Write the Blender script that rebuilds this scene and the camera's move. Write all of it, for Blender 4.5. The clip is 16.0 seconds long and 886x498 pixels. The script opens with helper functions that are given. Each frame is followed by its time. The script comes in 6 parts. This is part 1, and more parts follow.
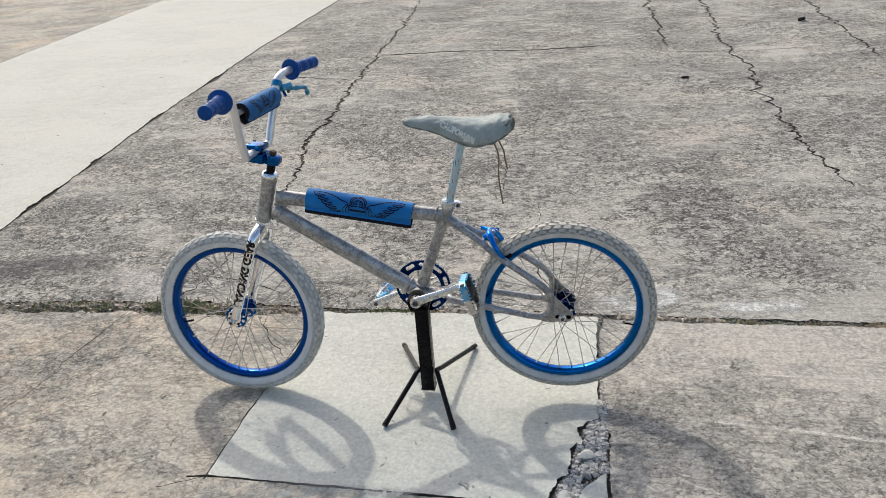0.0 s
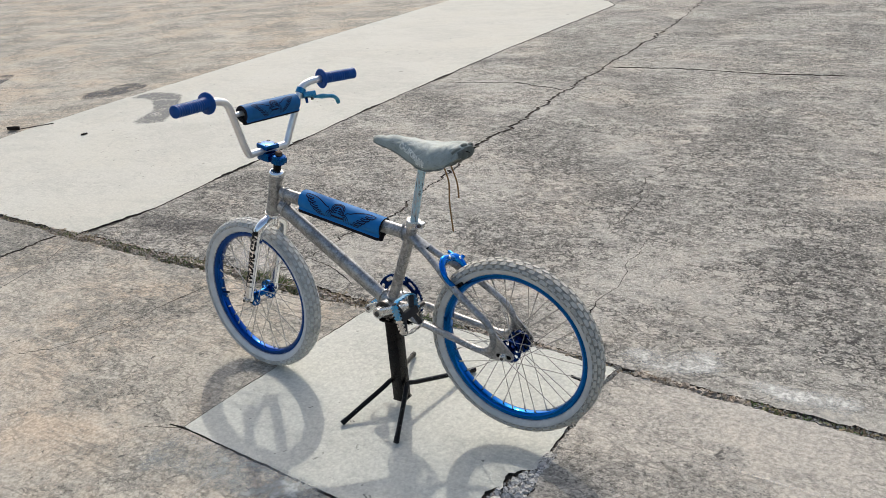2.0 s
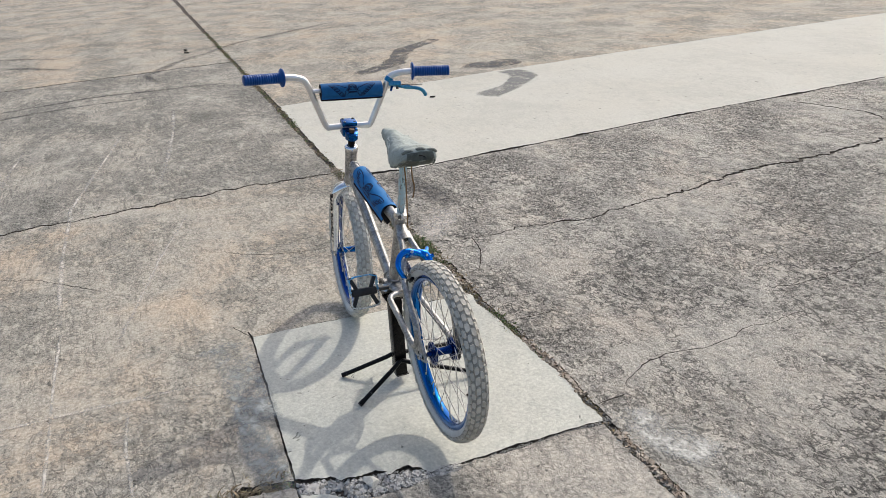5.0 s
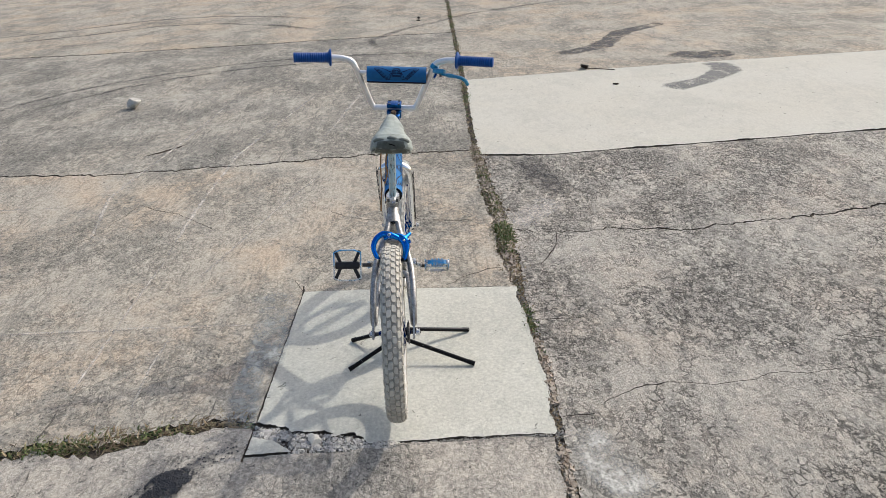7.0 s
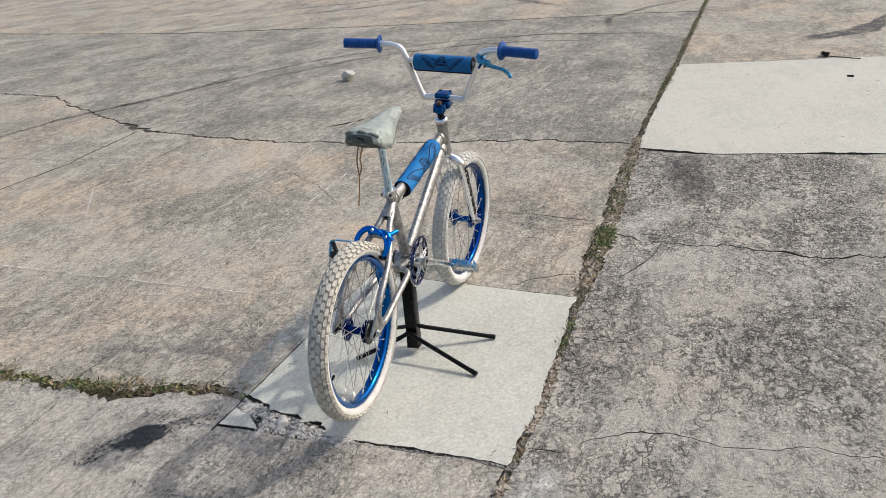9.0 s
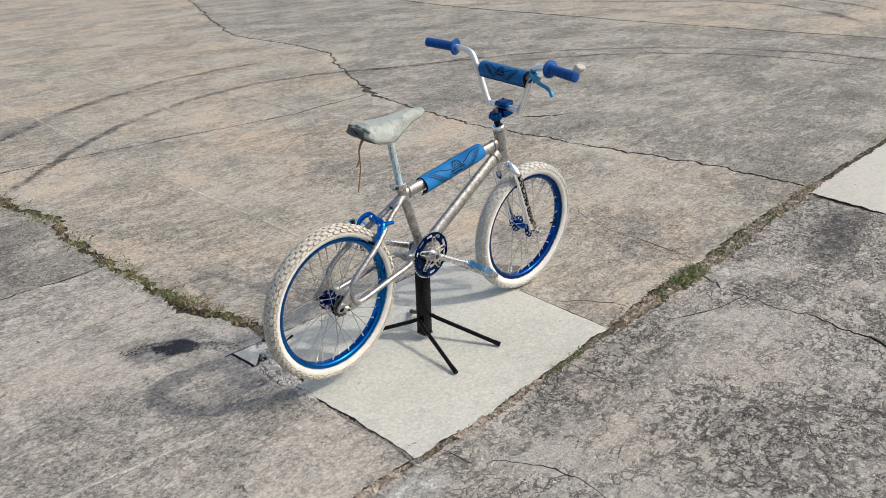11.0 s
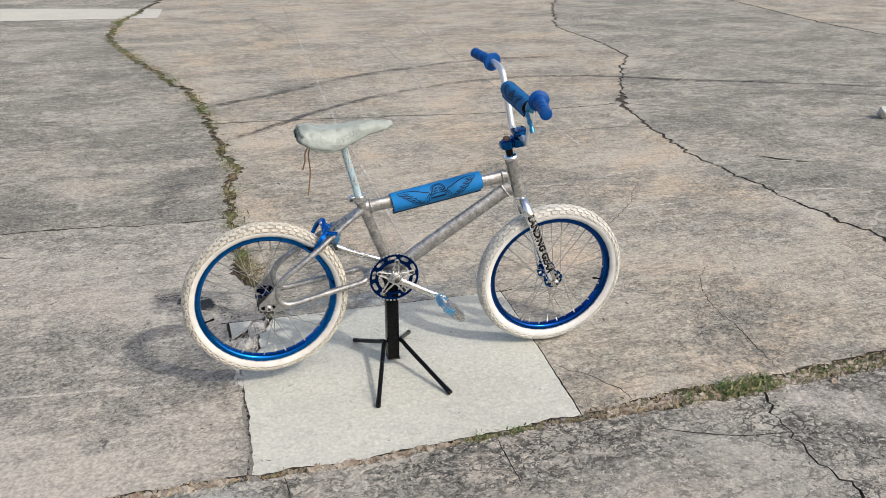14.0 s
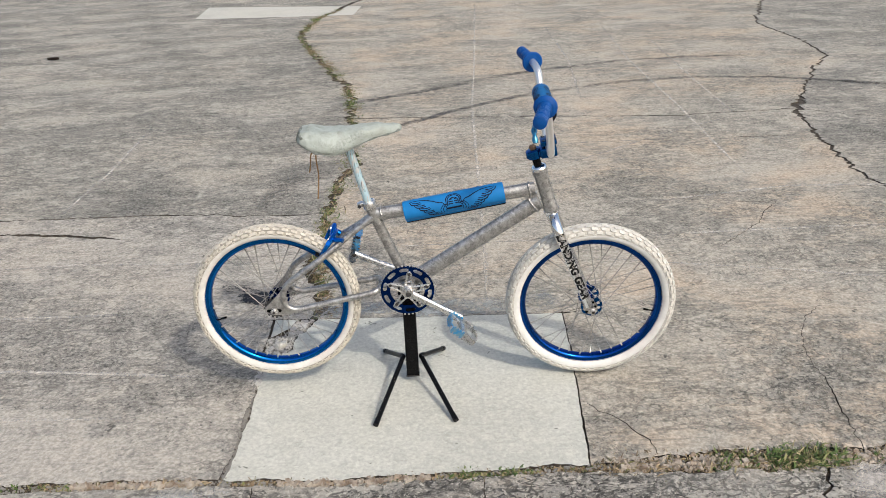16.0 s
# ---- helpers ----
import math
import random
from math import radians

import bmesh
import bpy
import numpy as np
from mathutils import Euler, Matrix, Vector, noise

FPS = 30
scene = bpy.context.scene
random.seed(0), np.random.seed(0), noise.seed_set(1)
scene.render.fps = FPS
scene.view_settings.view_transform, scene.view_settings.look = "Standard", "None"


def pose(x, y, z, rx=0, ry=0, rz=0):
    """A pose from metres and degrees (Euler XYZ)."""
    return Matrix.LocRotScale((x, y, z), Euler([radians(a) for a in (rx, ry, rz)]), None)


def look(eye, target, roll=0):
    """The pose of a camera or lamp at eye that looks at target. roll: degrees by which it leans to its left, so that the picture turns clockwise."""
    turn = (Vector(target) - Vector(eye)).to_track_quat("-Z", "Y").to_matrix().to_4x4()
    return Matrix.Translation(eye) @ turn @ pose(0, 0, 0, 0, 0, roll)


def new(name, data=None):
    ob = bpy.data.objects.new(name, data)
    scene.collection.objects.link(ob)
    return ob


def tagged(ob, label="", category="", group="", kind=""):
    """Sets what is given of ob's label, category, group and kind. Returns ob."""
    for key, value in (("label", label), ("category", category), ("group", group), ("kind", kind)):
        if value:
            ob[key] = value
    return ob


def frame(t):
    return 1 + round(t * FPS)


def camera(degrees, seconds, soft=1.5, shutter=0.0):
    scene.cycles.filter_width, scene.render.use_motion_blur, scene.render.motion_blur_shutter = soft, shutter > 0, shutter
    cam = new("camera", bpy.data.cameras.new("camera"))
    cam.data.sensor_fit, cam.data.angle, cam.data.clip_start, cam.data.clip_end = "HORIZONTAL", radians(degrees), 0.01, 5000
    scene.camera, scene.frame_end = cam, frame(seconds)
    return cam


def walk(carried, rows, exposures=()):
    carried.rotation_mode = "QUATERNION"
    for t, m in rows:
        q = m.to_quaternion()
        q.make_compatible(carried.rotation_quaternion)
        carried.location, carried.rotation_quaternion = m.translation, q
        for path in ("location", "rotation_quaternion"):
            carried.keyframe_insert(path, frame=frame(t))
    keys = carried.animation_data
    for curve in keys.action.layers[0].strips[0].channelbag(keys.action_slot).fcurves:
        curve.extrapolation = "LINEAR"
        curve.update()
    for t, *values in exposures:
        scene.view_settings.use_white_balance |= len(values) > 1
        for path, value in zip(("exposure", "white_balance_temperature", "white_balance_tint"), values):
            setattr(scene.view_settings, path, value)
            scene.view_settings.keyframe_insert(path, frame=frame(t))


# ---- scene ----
cam = camera(57.8, 16.0, 0.62)
PATH = [
    (0, (-0.4567, 2.0675, 1.5122), (-0.1282, 0.2980, 0.6399), -4.49),
    (0.5, (-0.6692, 1.9805, 1.5015), (-0.1266, 0.2534, 0.6515), -5.99),
    (1, (-0.8657, 1.8705, 1.5108), (-0.1783, 0.1904, 0.6712), -4.99),
    (1.5, (-1.1312, 1.8065, 1.5000), (-0.2338, 0.2214, 0.6739), -5.59),
    (2, (-1.3666, 1.7234, 1.4999), (-0.3356, 0.2152, 0.6861), -5.04),
    (2.5, (-1.5299, 1.5535, 1.4880), (-0.3151, 0.1817, 0.6865), -4.92),
    (3, (-1.7387, 1.4422, 1.4901), (-0.3859, 0.2005, 0.6974), -4.95),
    (3.5, (-1.9787, 1.3082, 1.5030), (-0.5214, 0.1832, 0.7215), -4.83),
    (4, (-2.0818, 1.0951, 1.4775), (-0.5246, 0.1056, 0.7056), -4.45),
    (4.5, (-2.1850, 0.9134, 1.4776), (-0.5335, 0.0846, 0.7123), -4.27),
    (4.7, (-2.2427, 0.8441, 1.4753), (-0.5586, 0.0822, 0.7114), -4.19),
    (6.8, (-2.5363, -0.0019, 1.4915), (-0.7019, -0.1165, 0.7027), -2.53),
    (7, (-2.5483, -0.0779, 1.4995), (-0.7111, -0.1263, 0.7106), -2.87),
    (7.5, (-2.4555, -0.2864, 1.4826), (-0.6231, -0.1673, 0.6901), -3.65),
    (8, (-2.3923, -0.5116, 1.4805), (-0.5779, -0.2471, 0.6817), -4.74),
    (8.5, (-2.3868, -0.7761, 1.4907), (-0.6145, -0.2910, 0.7011), -4.89),
    (9, (-2.2731, -0.9733, 1.4672), (-0.5591, -0.3233, 0.6675), -5.25),
    (9.5, (-2.1840, -1.2015, 1.4849), (-0.5523, -0.3775, 0.6733), -4.83),
    (9.7, (-2.1792, -1.2995, 1.4843), (-0.5841, -0.4030, 0.6768), -4.98),
    (11.8, (-1.5266, -2.0921, 1.5298), (-0.3893, -0.6518, 0.7347), -2.08),
    (12, (-1.4438, -2.1255, 1.5209), (-0.3511, -0.6498, 0.7283), -2.68),
    (12.5, (-1.2352, -2.1765, 1.5253), (-0.2164, -0.6507, 0.7291), -1.40),
    (13, (-0.9920, -2.3173, 1.5208), (-0.1495, -0.6874, 0.7247), -0.84),
    (13.5, (-0.7880, -2.4068, 1.5313), (-0.1153, -0.6983, 0.7385), -0.20),
    (14, (-0.5724, -2.3764, 1.5148), (-0.0208, -0.6275, 0.7166), 0.18),
    (14.5, (-0.3565, -2.3914, 1.5152), (0.0645, -0.6092, 0.7111), -0.21),
    (15, (-0.1454, -2.4015, 1.5124), (0.1110, -0.5879, 0.7091), -1.08),
    (15.5, (-0.0140, -2.2893, 1.4816), (0.1604, -0.4657, 0.6790), -1.22),
    (16, (0.0840, -2.2828, 1.4769), (0.1106, -0.4486, 0.6799), -2.38),
]
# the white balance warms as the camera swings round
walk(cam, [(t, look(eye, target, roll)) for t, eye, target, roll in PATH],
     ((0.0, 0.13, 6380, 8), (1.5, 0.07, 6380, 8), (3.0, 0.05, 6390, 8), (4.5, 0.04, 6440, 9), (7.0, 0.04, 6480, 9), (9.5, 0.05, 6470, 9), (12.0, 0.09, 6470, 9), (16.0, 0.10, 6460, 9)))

# ---------------------------------------------------------------- light
SUN_TO = Vector((0.605, -0.876, 1.0)).normalized()
world = bpy.data.worlds.new("world")
scene.world = world
world.use_nodes = True
wn = world.node_tree.nodes
sky = wn.new("ShaderNodeTexSky")
sky.sky_type = "NISHITA"
sky.sun_disc = False
sky.sun_elevation = math.asin(SUN_TO.z)
sky.sun_rotation = math.atan2(SUN_TO.x, SUN_TO.y)
sky.dust_density = 4.0
sky.ozone_density = 1.0
world.node_tree.links.new(sky.outputs["Color"], wn["Background"].inputs["Color"])
wn["Background"].inputs["Strength"].default_value = 0.185
sun_data = bpy.data.lights.new("sun", "SUN")
sun_data.energy, sun_data.angle, sun_data.color = 1.95, radians(1.2), (1.0, 0.955, 0.89)
sun = new("sun", sun_data)
sun.matrix_world = look((0, 0, 0), -SUN_TO) @ Matrix.Identity(4)

# ---------------------------------------------------------------- materials


def node_mat(name):
    m = bpy.data.materials.new(name)
    m.use_nodes = True
    nt = m.node_tree
    b = nt.nodes["Principled BSDF"]
    return m, nt, b


def N(nt, kind, **kw):
    n = nt.nodes.new(kind)
    for k, v in kw.items():
        n.inputs[k.replace("_", " ")].default_value = v
    return n


def noise_tex(nt, vec, scale, detail=6.0, rough=0.6, distort=0.0):
    n = N(nt, "ShaderNodeTexNoise", Scale=scale, Detail=detail, Roughness=rough, Distortion=distort)
    nt.links.new(vec, n.inputs["Vector"])
    return n.outputs["Fac"]


def ramp(nt, fac, stops):
    r = nt.nodes.new("ShaderNodeValToRGB")
    el = r.color_ramp.elements
    while len(el) < len(stops):
        el.new(0.5)
    for e, (p, c) in zip(el, stops):
        e.position = p
        e.color = (c, c, c, 1) if isinstance(c, (int, float)) else (*c, 1)
    nt.links.new(fac, r.inputs["Fac"])
    return r.outputs["Color"]


def mix(nt, fac, a, b, mode="MIX"):
    m = nt.nodes.new("ShaderNodeMix")
    m.data_type, m.blend_type = "RGBA", mode
    for sock, v in ((m.inputs[0], fac), (m.inputs[6], a), (m.inputs[7], b)):
        if isinstance(v, (int, float)):
            sock.default_value = v
        elif isinstance(v, tuple):
            sock.default_value = (*v, 1)
        else:
            nt.links.new(v, sock)
    return m.outputs[2]


def math_node(nt, op, a, b=0.0):
    m = nt.nodes.new("ShaderNodeMath")
    m.operation = op
    for sock, v in zip(m.inputs, (a, b)):
        if isinstance(v, (int, float)):
            sock.default_value = v
        else:
            nt.links.new(v, sock)
    return m.outputs[0]


def bump(nt, bsdf, height, strength, distance):
    b = N(nt, "ShaderNodeBump", Strength=strength, Distance=distance)
    nt.links.new(height, b.inputs["Height"])
    nt.links.new(b.outputs[0], bsdf.inputs["Normal"])


def world_pos(nt):
    return nt.nodes.new("ShaderNodeNewGeometry").outputs["Position"]


def object_pos(nt):
    return nt.nodes.new("ShaderNodeTexCoord").outputs["Object"]


def stretched(nt, vec, sx, sy):
    m = N(nt, "ShaderNodeMapping", Scale=(sx, sy, 1.0))
    nt.links.new(vec, m.inputs["Vector"])
    return m.outputs[0]


def concrete(name, light, dark, grit, cover=0.5, fleck=0.5, warm_tint=(0.5, 0.36, 0.26), warm_amount=0.3, pits=0.4, broom=0.0, worms=0.0, grain=0.5, patchy=0.42, crust=0.0, scrape=0.0):
    """Weathered concrete: a bare warm ground, a grey film of dirt in streaky patches whose rim breaks up into grains, dark
    squiggles and flecks where the film is thickest, broom strokes, bare pits and sand grain. cover and fleck run from 0 to 1."""
    m, nt, b = node_mat(name)
    p = world_pos(nt)
    laid = stretched(nt, p, 0.66, 1.0)
    field = noise_tex(nt, laid, 1.7, 12, 0.68, 0.5)
    mid = noise_tex(nt, laid, 15.0, 7, 0.68, 0.4)
    fine = noise_tex(nt, p, 52, 4, 0.62, 0.5)
    warm = ramp(nt, noise_tex(nt, p, 1.1, 8, 0.66, 0.4), [(0.45, 0.0), (0.60, 1.0)])
    col = mix(nt, math_node(nt, "MULTIPLY", warm, warm_amount), light, warm_tint)
    value = math_node(nt, "ADD", math_node(nt, "MULTIPLY", field, patchy), math_node(nt, "MULTIPLY", mid, 0.32))
    value = math_node(nt, "ADD", value, math_node(nt, "MULTIPLY", fine, 0.68 - patchy))
    edge = 0.575 - 0.15 * cover
    film = ramp(nt, value, [(edge - 0.020, 0.0), (edge + 0.012, 0.6), (edge + 0.07, 1.0)])
    col = mix(nt, math_node(nt, "MULTIPLY", film, 0.9), col, dark)
    rim = 0.63 - 0.13 * fleck
    flecks = ramp(nt, math_node(nt, "ADD", math_node(nt, "MULTIPLY", value, 0.6), math_node(nt, "MULTIPLY", noise_tex(nt, p, 62, 3, 0.6, 0.6), 0.4)), [(rim - 0.008, 0.0), (rim + 0.018, 1.0)])
    col = mix(nt, math_node(nt, "MULTIPLY", flecks, 0.85), col, tuple(c * 0.40 for c in dark))
    if worms:
        ridge = math_node(nt, "ABSOLUTE", math_node(nt, "SUBTRACT", noise_tex(nt, laid, 17, 6, 0.68, 0.9), 0.5))
        vein = math_node(nt, "MULTIPLY", ramp(nt, ridge, [(0.010, 1.0), (0.026, 0.0)]), ramp(nt, value, [(edge - 0.03, 0.0), (edge + 0.03, 1.0)]))
        col = mix(nt, math_node(nt, "MULTIPLY", vein, worms), col, tuple(c * 0.34 for c in dark))
    worn = 0.0
    if crust:
        lies = ramp(nt, noise_tex(nt, laid, 1.9, 9, 0.70, 0.6), [(0.41, 0.15), (0.48, 0.75), (0.57, 1.0)])
        wander = N(nt, "ShaderNodeTexNoise")
        wander.inputs["Scale"].default_value = 19.0
        wander.inputs["Detail"].default_value = 4.0
        nt.links.new(laid, wander.inputs["Vector"])
        shift = N(nt, "ShaderNodeVectorMath")
        shift.operation = "MULTIPLY_ADD"
        nt.links.new(wander.outputs["Color"], shift.inputs[0])
        shift.inputs[1].default_value = (0.050, 0.050, 0.0)
        nt.links.new(laid, shift.inputs[2])
        cells = N(nt, "ShaderNodeTexVoronoi")
        cells.feature = "DISTANCE_TO_EDGE"
        cells.inputs["Scale"].default_value = 33.0
        nt.links.new(shift.outputs[0], cells.inputs["Vector"])
        craze = ramp(nt, cells.outputs["Distance"], [(0.045, 1.0), (0.105, 0.0)])
        craze = math_node(nt, "MULTIPLY", craze, ramp(nt, noise_tex(nt, p, 15, 5, 0.68, 0.5), [(0.46, 0.0), (0.53, 1.0)]))
        net = math_node(nt, "ABSOLUTE", math_node(nt, "SUBTRACT", noise_tex(nt, laid, 15, 5, 0.64, 0.4), 0.5))
        creep = ramp(nt, net, [(0.006, 1.0), (0.018, 0.0)])
        blot = ramp(nt, noise_tex(nt, p, 30, 6, 0.72, 0.6), [(0.585, 0.0), (0.61, 1.0)])
        worn = math_node(nt, "MULTIPLY", math_node(nt, "MAXIMUM", math_node(nt, "MAXIMUM", craze, creep), blot), lies)
        chip = math_node(nt, "MULTIPLY", ramp(nt, noise_tex(nt, p, 33, 5, 0.7, 0.7), [(0.59, 0.0), (0.62, 1.0)]), lies)
        col = mix(nt, math_node(nt, "MULTIPLY", chip, crust), col, tuple(min(0.74, c * 1.3) for c in light))
        col = mix(nt, math_node(nt, "MULTIPLY", worn, crust), col, tuple(c * 0.16 for c in dark))
    if broom:
        stroke = ramp(nt, noise_tex(nt, stretched(nt, p, 0.12, 1.0), 60, 5, 0.68, 0.15), [(0.50, 0.0), (0.57, 1.0)])
        where = ramp(nt, noise_tex(nt, stretched(nt, p, 0.5, 1.0), 3.4, 8, 0.72), [(0.50, 0.0), (0.57, 1.0)])
        col = mix(nt, math_node(nt, "MULTIPLY", math_node(nt, "MULTIPLY", stroke, where), broom), col, tuple(c * 0.55 for c in dark))
    if scrape:
        drag = math_node(nt, "ABSOLUTE", math_node(nt, "SUBTRACT", noise_tex(nt, stretched(nt, p, 0.5, 1.0), 1.5, 2.5, 0.45, 0.2), 0.5))
        line = math_node(nt, "MULTIPLY", ramp(nt, drag, [(0.0012, 1.0), (0.0042, 0.0)]), ramp(nt, noise_tex(nt, p, 5.5, 5, 0.7, 0.3), [(0.45, 0.0), (0.60, 1.0)]))
        scour = math_node(nt, "MULTIPLY", ramp(nt, noise_tex(nt, stretched(nt, p, 0.10, 1.0), 38, 5, 0.66, 0.2), [(0.56, 0.0), (0.61, 1.0)]), ramp(nt, noise_tex(nt, p, 2.6, 6, 0.68, 0.4), [(0.50, 0.0), (0.58, 1.0)]))
        col = mix(nt, math_node(nt, "MULTIPLY", math_node(nt, "MAXIMUM", line, math_node(nt, "MULTIPLY", scour, 0.5)), scrape), col, tuple(min(0.74, c * 1.28) for c in light))
    sand = ramp(nt, noise_tex(nt, p, 84, 3, 0.6, 0.3), [(0.36, 0.40), (0.5, 0.98), (0.64, 1.62)])
    col = mix(nt, grain, col, sand, "MULTIPLY")
    clump = ramp(nt, noise_tex(nt, p, 34, 4, 0.65, 0.4), [(0.33, 0.50), (0.46, 0.98), (0.66, 1.30)])
    col = mix(nt, grain, col, clump, "MULTIPLY")
    bare = ramp(nt, noise_tex(nt, p, 58, 3, 0.6, 0.5), [(0.60, 0.0), (0.64, 1.0)])
    col = mix(nt, math_node(nt, "MULTIPLY", bare, pits), col, tuple(min(0.74, c * 1.4) for c in light))
    pock = ramp(nt, noise_tex(nt, p, 21, 3, 0.5, 0.8), [(0.265, 1.0), (0.295, 0.0)])
    col = mix(nt, math_node(nt, "MULTIPLY", pock, 0.8), col, tuple(c * 0.25 for c in dark))
    nt.links.new(col, b.inputs["Base Color"])
    b.inputs["Roughness"].default_value = 0.85
    b.inputs["Specular IOR Level"].default_value = 0.20
    h = math_node(nt, "SUBTRACT", noise_tex(nt, p, 60, 9, 0.78), math_node(nt, "MULTIPLY", math_node(nt, "ADD", flecks, math_node(nt, "MAXIMUM", pock, worn)), 0.4))
    bump(nt, b, h, grit, 0.008)
    return m


OLD_TAN = concrete("old_tan_concrete", (0.440, 0.409, 0.348), (0.292, 0.276, 0.241), 0.7, 0.43, 0.52, (0.457, 0.403, 0.326), 0.5, 0.30, 0.7, 0.40, 0.27, 0.50, 0.36, 0.75)
OLD_SAND = concrete("old_sandy_concrete", (0.424, 0.390, 0.332), (0.276, 0.261, 0.228), 0.6, 0.47, 0.50, (0.437, 0.386, 0.314), 0.5, 0.30, 0.5, 0.40, 0.34, 0.48, 0.45, 0.5)
OLD_DUSTY = concrete("old_dusty_concrete", (0.405, 0.374, 0.314), (0.241, 0.230, 0.199), 0.7, 0.62, 0.58, (0.432, 0.375, 0.293), 0.45, 0.30, 0.8, 0.45, 0.32, 0.50, 0.50, 0.6)
OLD_GREY = concrete("old_grey_concrete", (0.452, 0.424, 0.364), (0.312, 0.296, 0.259), 1.2, 0.57, 0.56, (0.478, 0.418, 0.342), 0.7, 0.75, 0.35, 0.6, 0.26, 0.55, 0.86)
FAR_TAN = concrete("far_tan_concrete", (0.412, 0.375, 0.309), (0.260, 0.247, 0.210), 0.6, 0.46, 0.5, (0.476, 0.378, 0.273), 0.75, 0.3, 0.5, 0.3, 0.35, 0.50, 0.50, 0.5)
NEW_PALE = concrete("pale_concrete", (0.50, 0.495, 0.432), (0.43, 0.425, 0.37), 0.35, 0.42, 0.02, (0.485, 0.47, 0.388), 0.3, 0.28, 0.08, 0.0, 0.17)
BIG_PALE = concrete("pale_slab_concrete", (0.495, 0.48, 0.416), (0.43, 0.417, 0.36), 0.35, 0.42, 0.02, (0.485, 0.458, 0.378), 0.4, 0.15, 0.14, 0.0, 0.13)


def dirt_mat():
    m, nt, b = node_mat("joint_dirt")
    p = world_pos(nt)
    c = ramp(nt, noise_tex(nt, p, 40, 7, 0.7), [(0.3, (0.016, 0.012, 0.009)), (0.55, (0.060, 0.047, 0.033)), (0.75, (0.16, 0.13, 0.095))])
    nt.links.new(c, b.inputs["Base Color"])
    b.inputs["Roughness"].default_value = 0.95
    bump(nt, b, noise_tex(nt, p, 90, 6, 0.7), 0.9, 0.01)
    return m


DIRT = dirt_mat()


def plain(name, color, rough=0.5, metal=0.0, var=0.2, scale=30.0, grain=0.1, coat=0.0, var_color=None, spec=0.5):
    """A surface with soft colour variation and fine relief at the scale of the object."""
    m, nt, b = node_mat(name)
    p = object_pos(nt)
    f = ramp(nt, noise_tex(nt, p, scale, 6, 0.65), [(0.38, 0.0), (0.66, 1.0)])
    c = mix(nt, math_node(nt, "MULTIPLY", f, var if var_color is None else 1.0), color, var_color or tuple(v * 0.45 for v in color))
    nt.links.new(c, b.inputs["Base Color"])
    b.inputs["Metallic"].default_value = metal
    r = nt.nodes.new("ShaderNodeMapRange")
    r.inputs["To Min"].default_value, r.inputs["To Max"].default_value = max(0.02, rough * 0.8), min(1.0, rough * 1.25)
    nt.links.new(noise_tex(nt, p, scale * 2.3, 5, 0.6), r.inputs["Value"])
    nt.links.new(r.outputs[0], b.inputs["Roughness"])
    b.inputs["Coat Weight"].default_value = coat
    b.inputs["Specular IOR Level"].default_value = spec
    if grain:
        bump(nt, b, noise_tex(nt, p, scale * 9, 4, 0.6), grain, 0.001)
    return m


def brushed(name, light, dark):
    """Bare tube metal left outdoors: cloudy oxide, pale bloom, mottling and fine scratches."""
    m, nt, b = node_mat(name)
    p = object_pos(nt)
    spots = ramp(nt, noise_tex(nt, p, 130, 4, 0.65, 0.3), [(0.40, 0.0), (0.64, 1.0)])
    cloud = ramp(nt, noise_tex(nt, p, 42, 6, 0.7, 0.6), [(0.40, 0.0), (0.60, 1.0)])
    bloom = ramp(nt, noise_tex(nt, p, 75, 5, 0.7, 0.8), [(0.56, 0.0), (0.66, 1.0)])
    f = math_node(nt, "ADD", math_node(nt, "MULTIPLY", spots, 0.35), math_node(nt, "MULTIPLY", cloud, 0.65))
    col = mix(nt, f, light, dark)
    col = mix(nt, math_node(nt, "MULTIPLY", bloom, 0.70), col, (0.60, 0.59, 0.565))
    nt.links.new(col, b.inputs["Base Color"])
    b.inputs["Metallic"].default_value = 0.85
    nt.links.new(ramp(nt, f, [(0.0, 0.35), (1.0, 0.56)]), b.inputs["Roughness"])
    bump(nt, b, spots, 0.25, 0.0006)
    return m


def speckled(name, paint, bare):
    """Glossy paint knocked off in small sharp chips."""
    m, nt, b = node_mat(name)
    p = object_pos(nt)
    chips = ramp(nt, noise_tex(nt, p, 150, 3, 0.6, 0.3), [(0.66, 0.0), (0.68, 1.0)])
    where = ramp(nt, noise_tex(nt, p, 22, 3, 0.6), [(0.42, 0.0), (0.56, 1.0)])
    chips = math_node(nt, "MULTIPLY", chips, where)
    nt.links.new(mix(nt, chips, paint, bare), b.inputs["Base Color"])
    b.inputs["Roughness"].default_value = 0.30
    b.inputs["Specular IOR Level"].default_value = 0.16
    bump(nt, b, noise_tex(nt, p, 180, 4, 0.6), 0.25, 0.001)
    return m


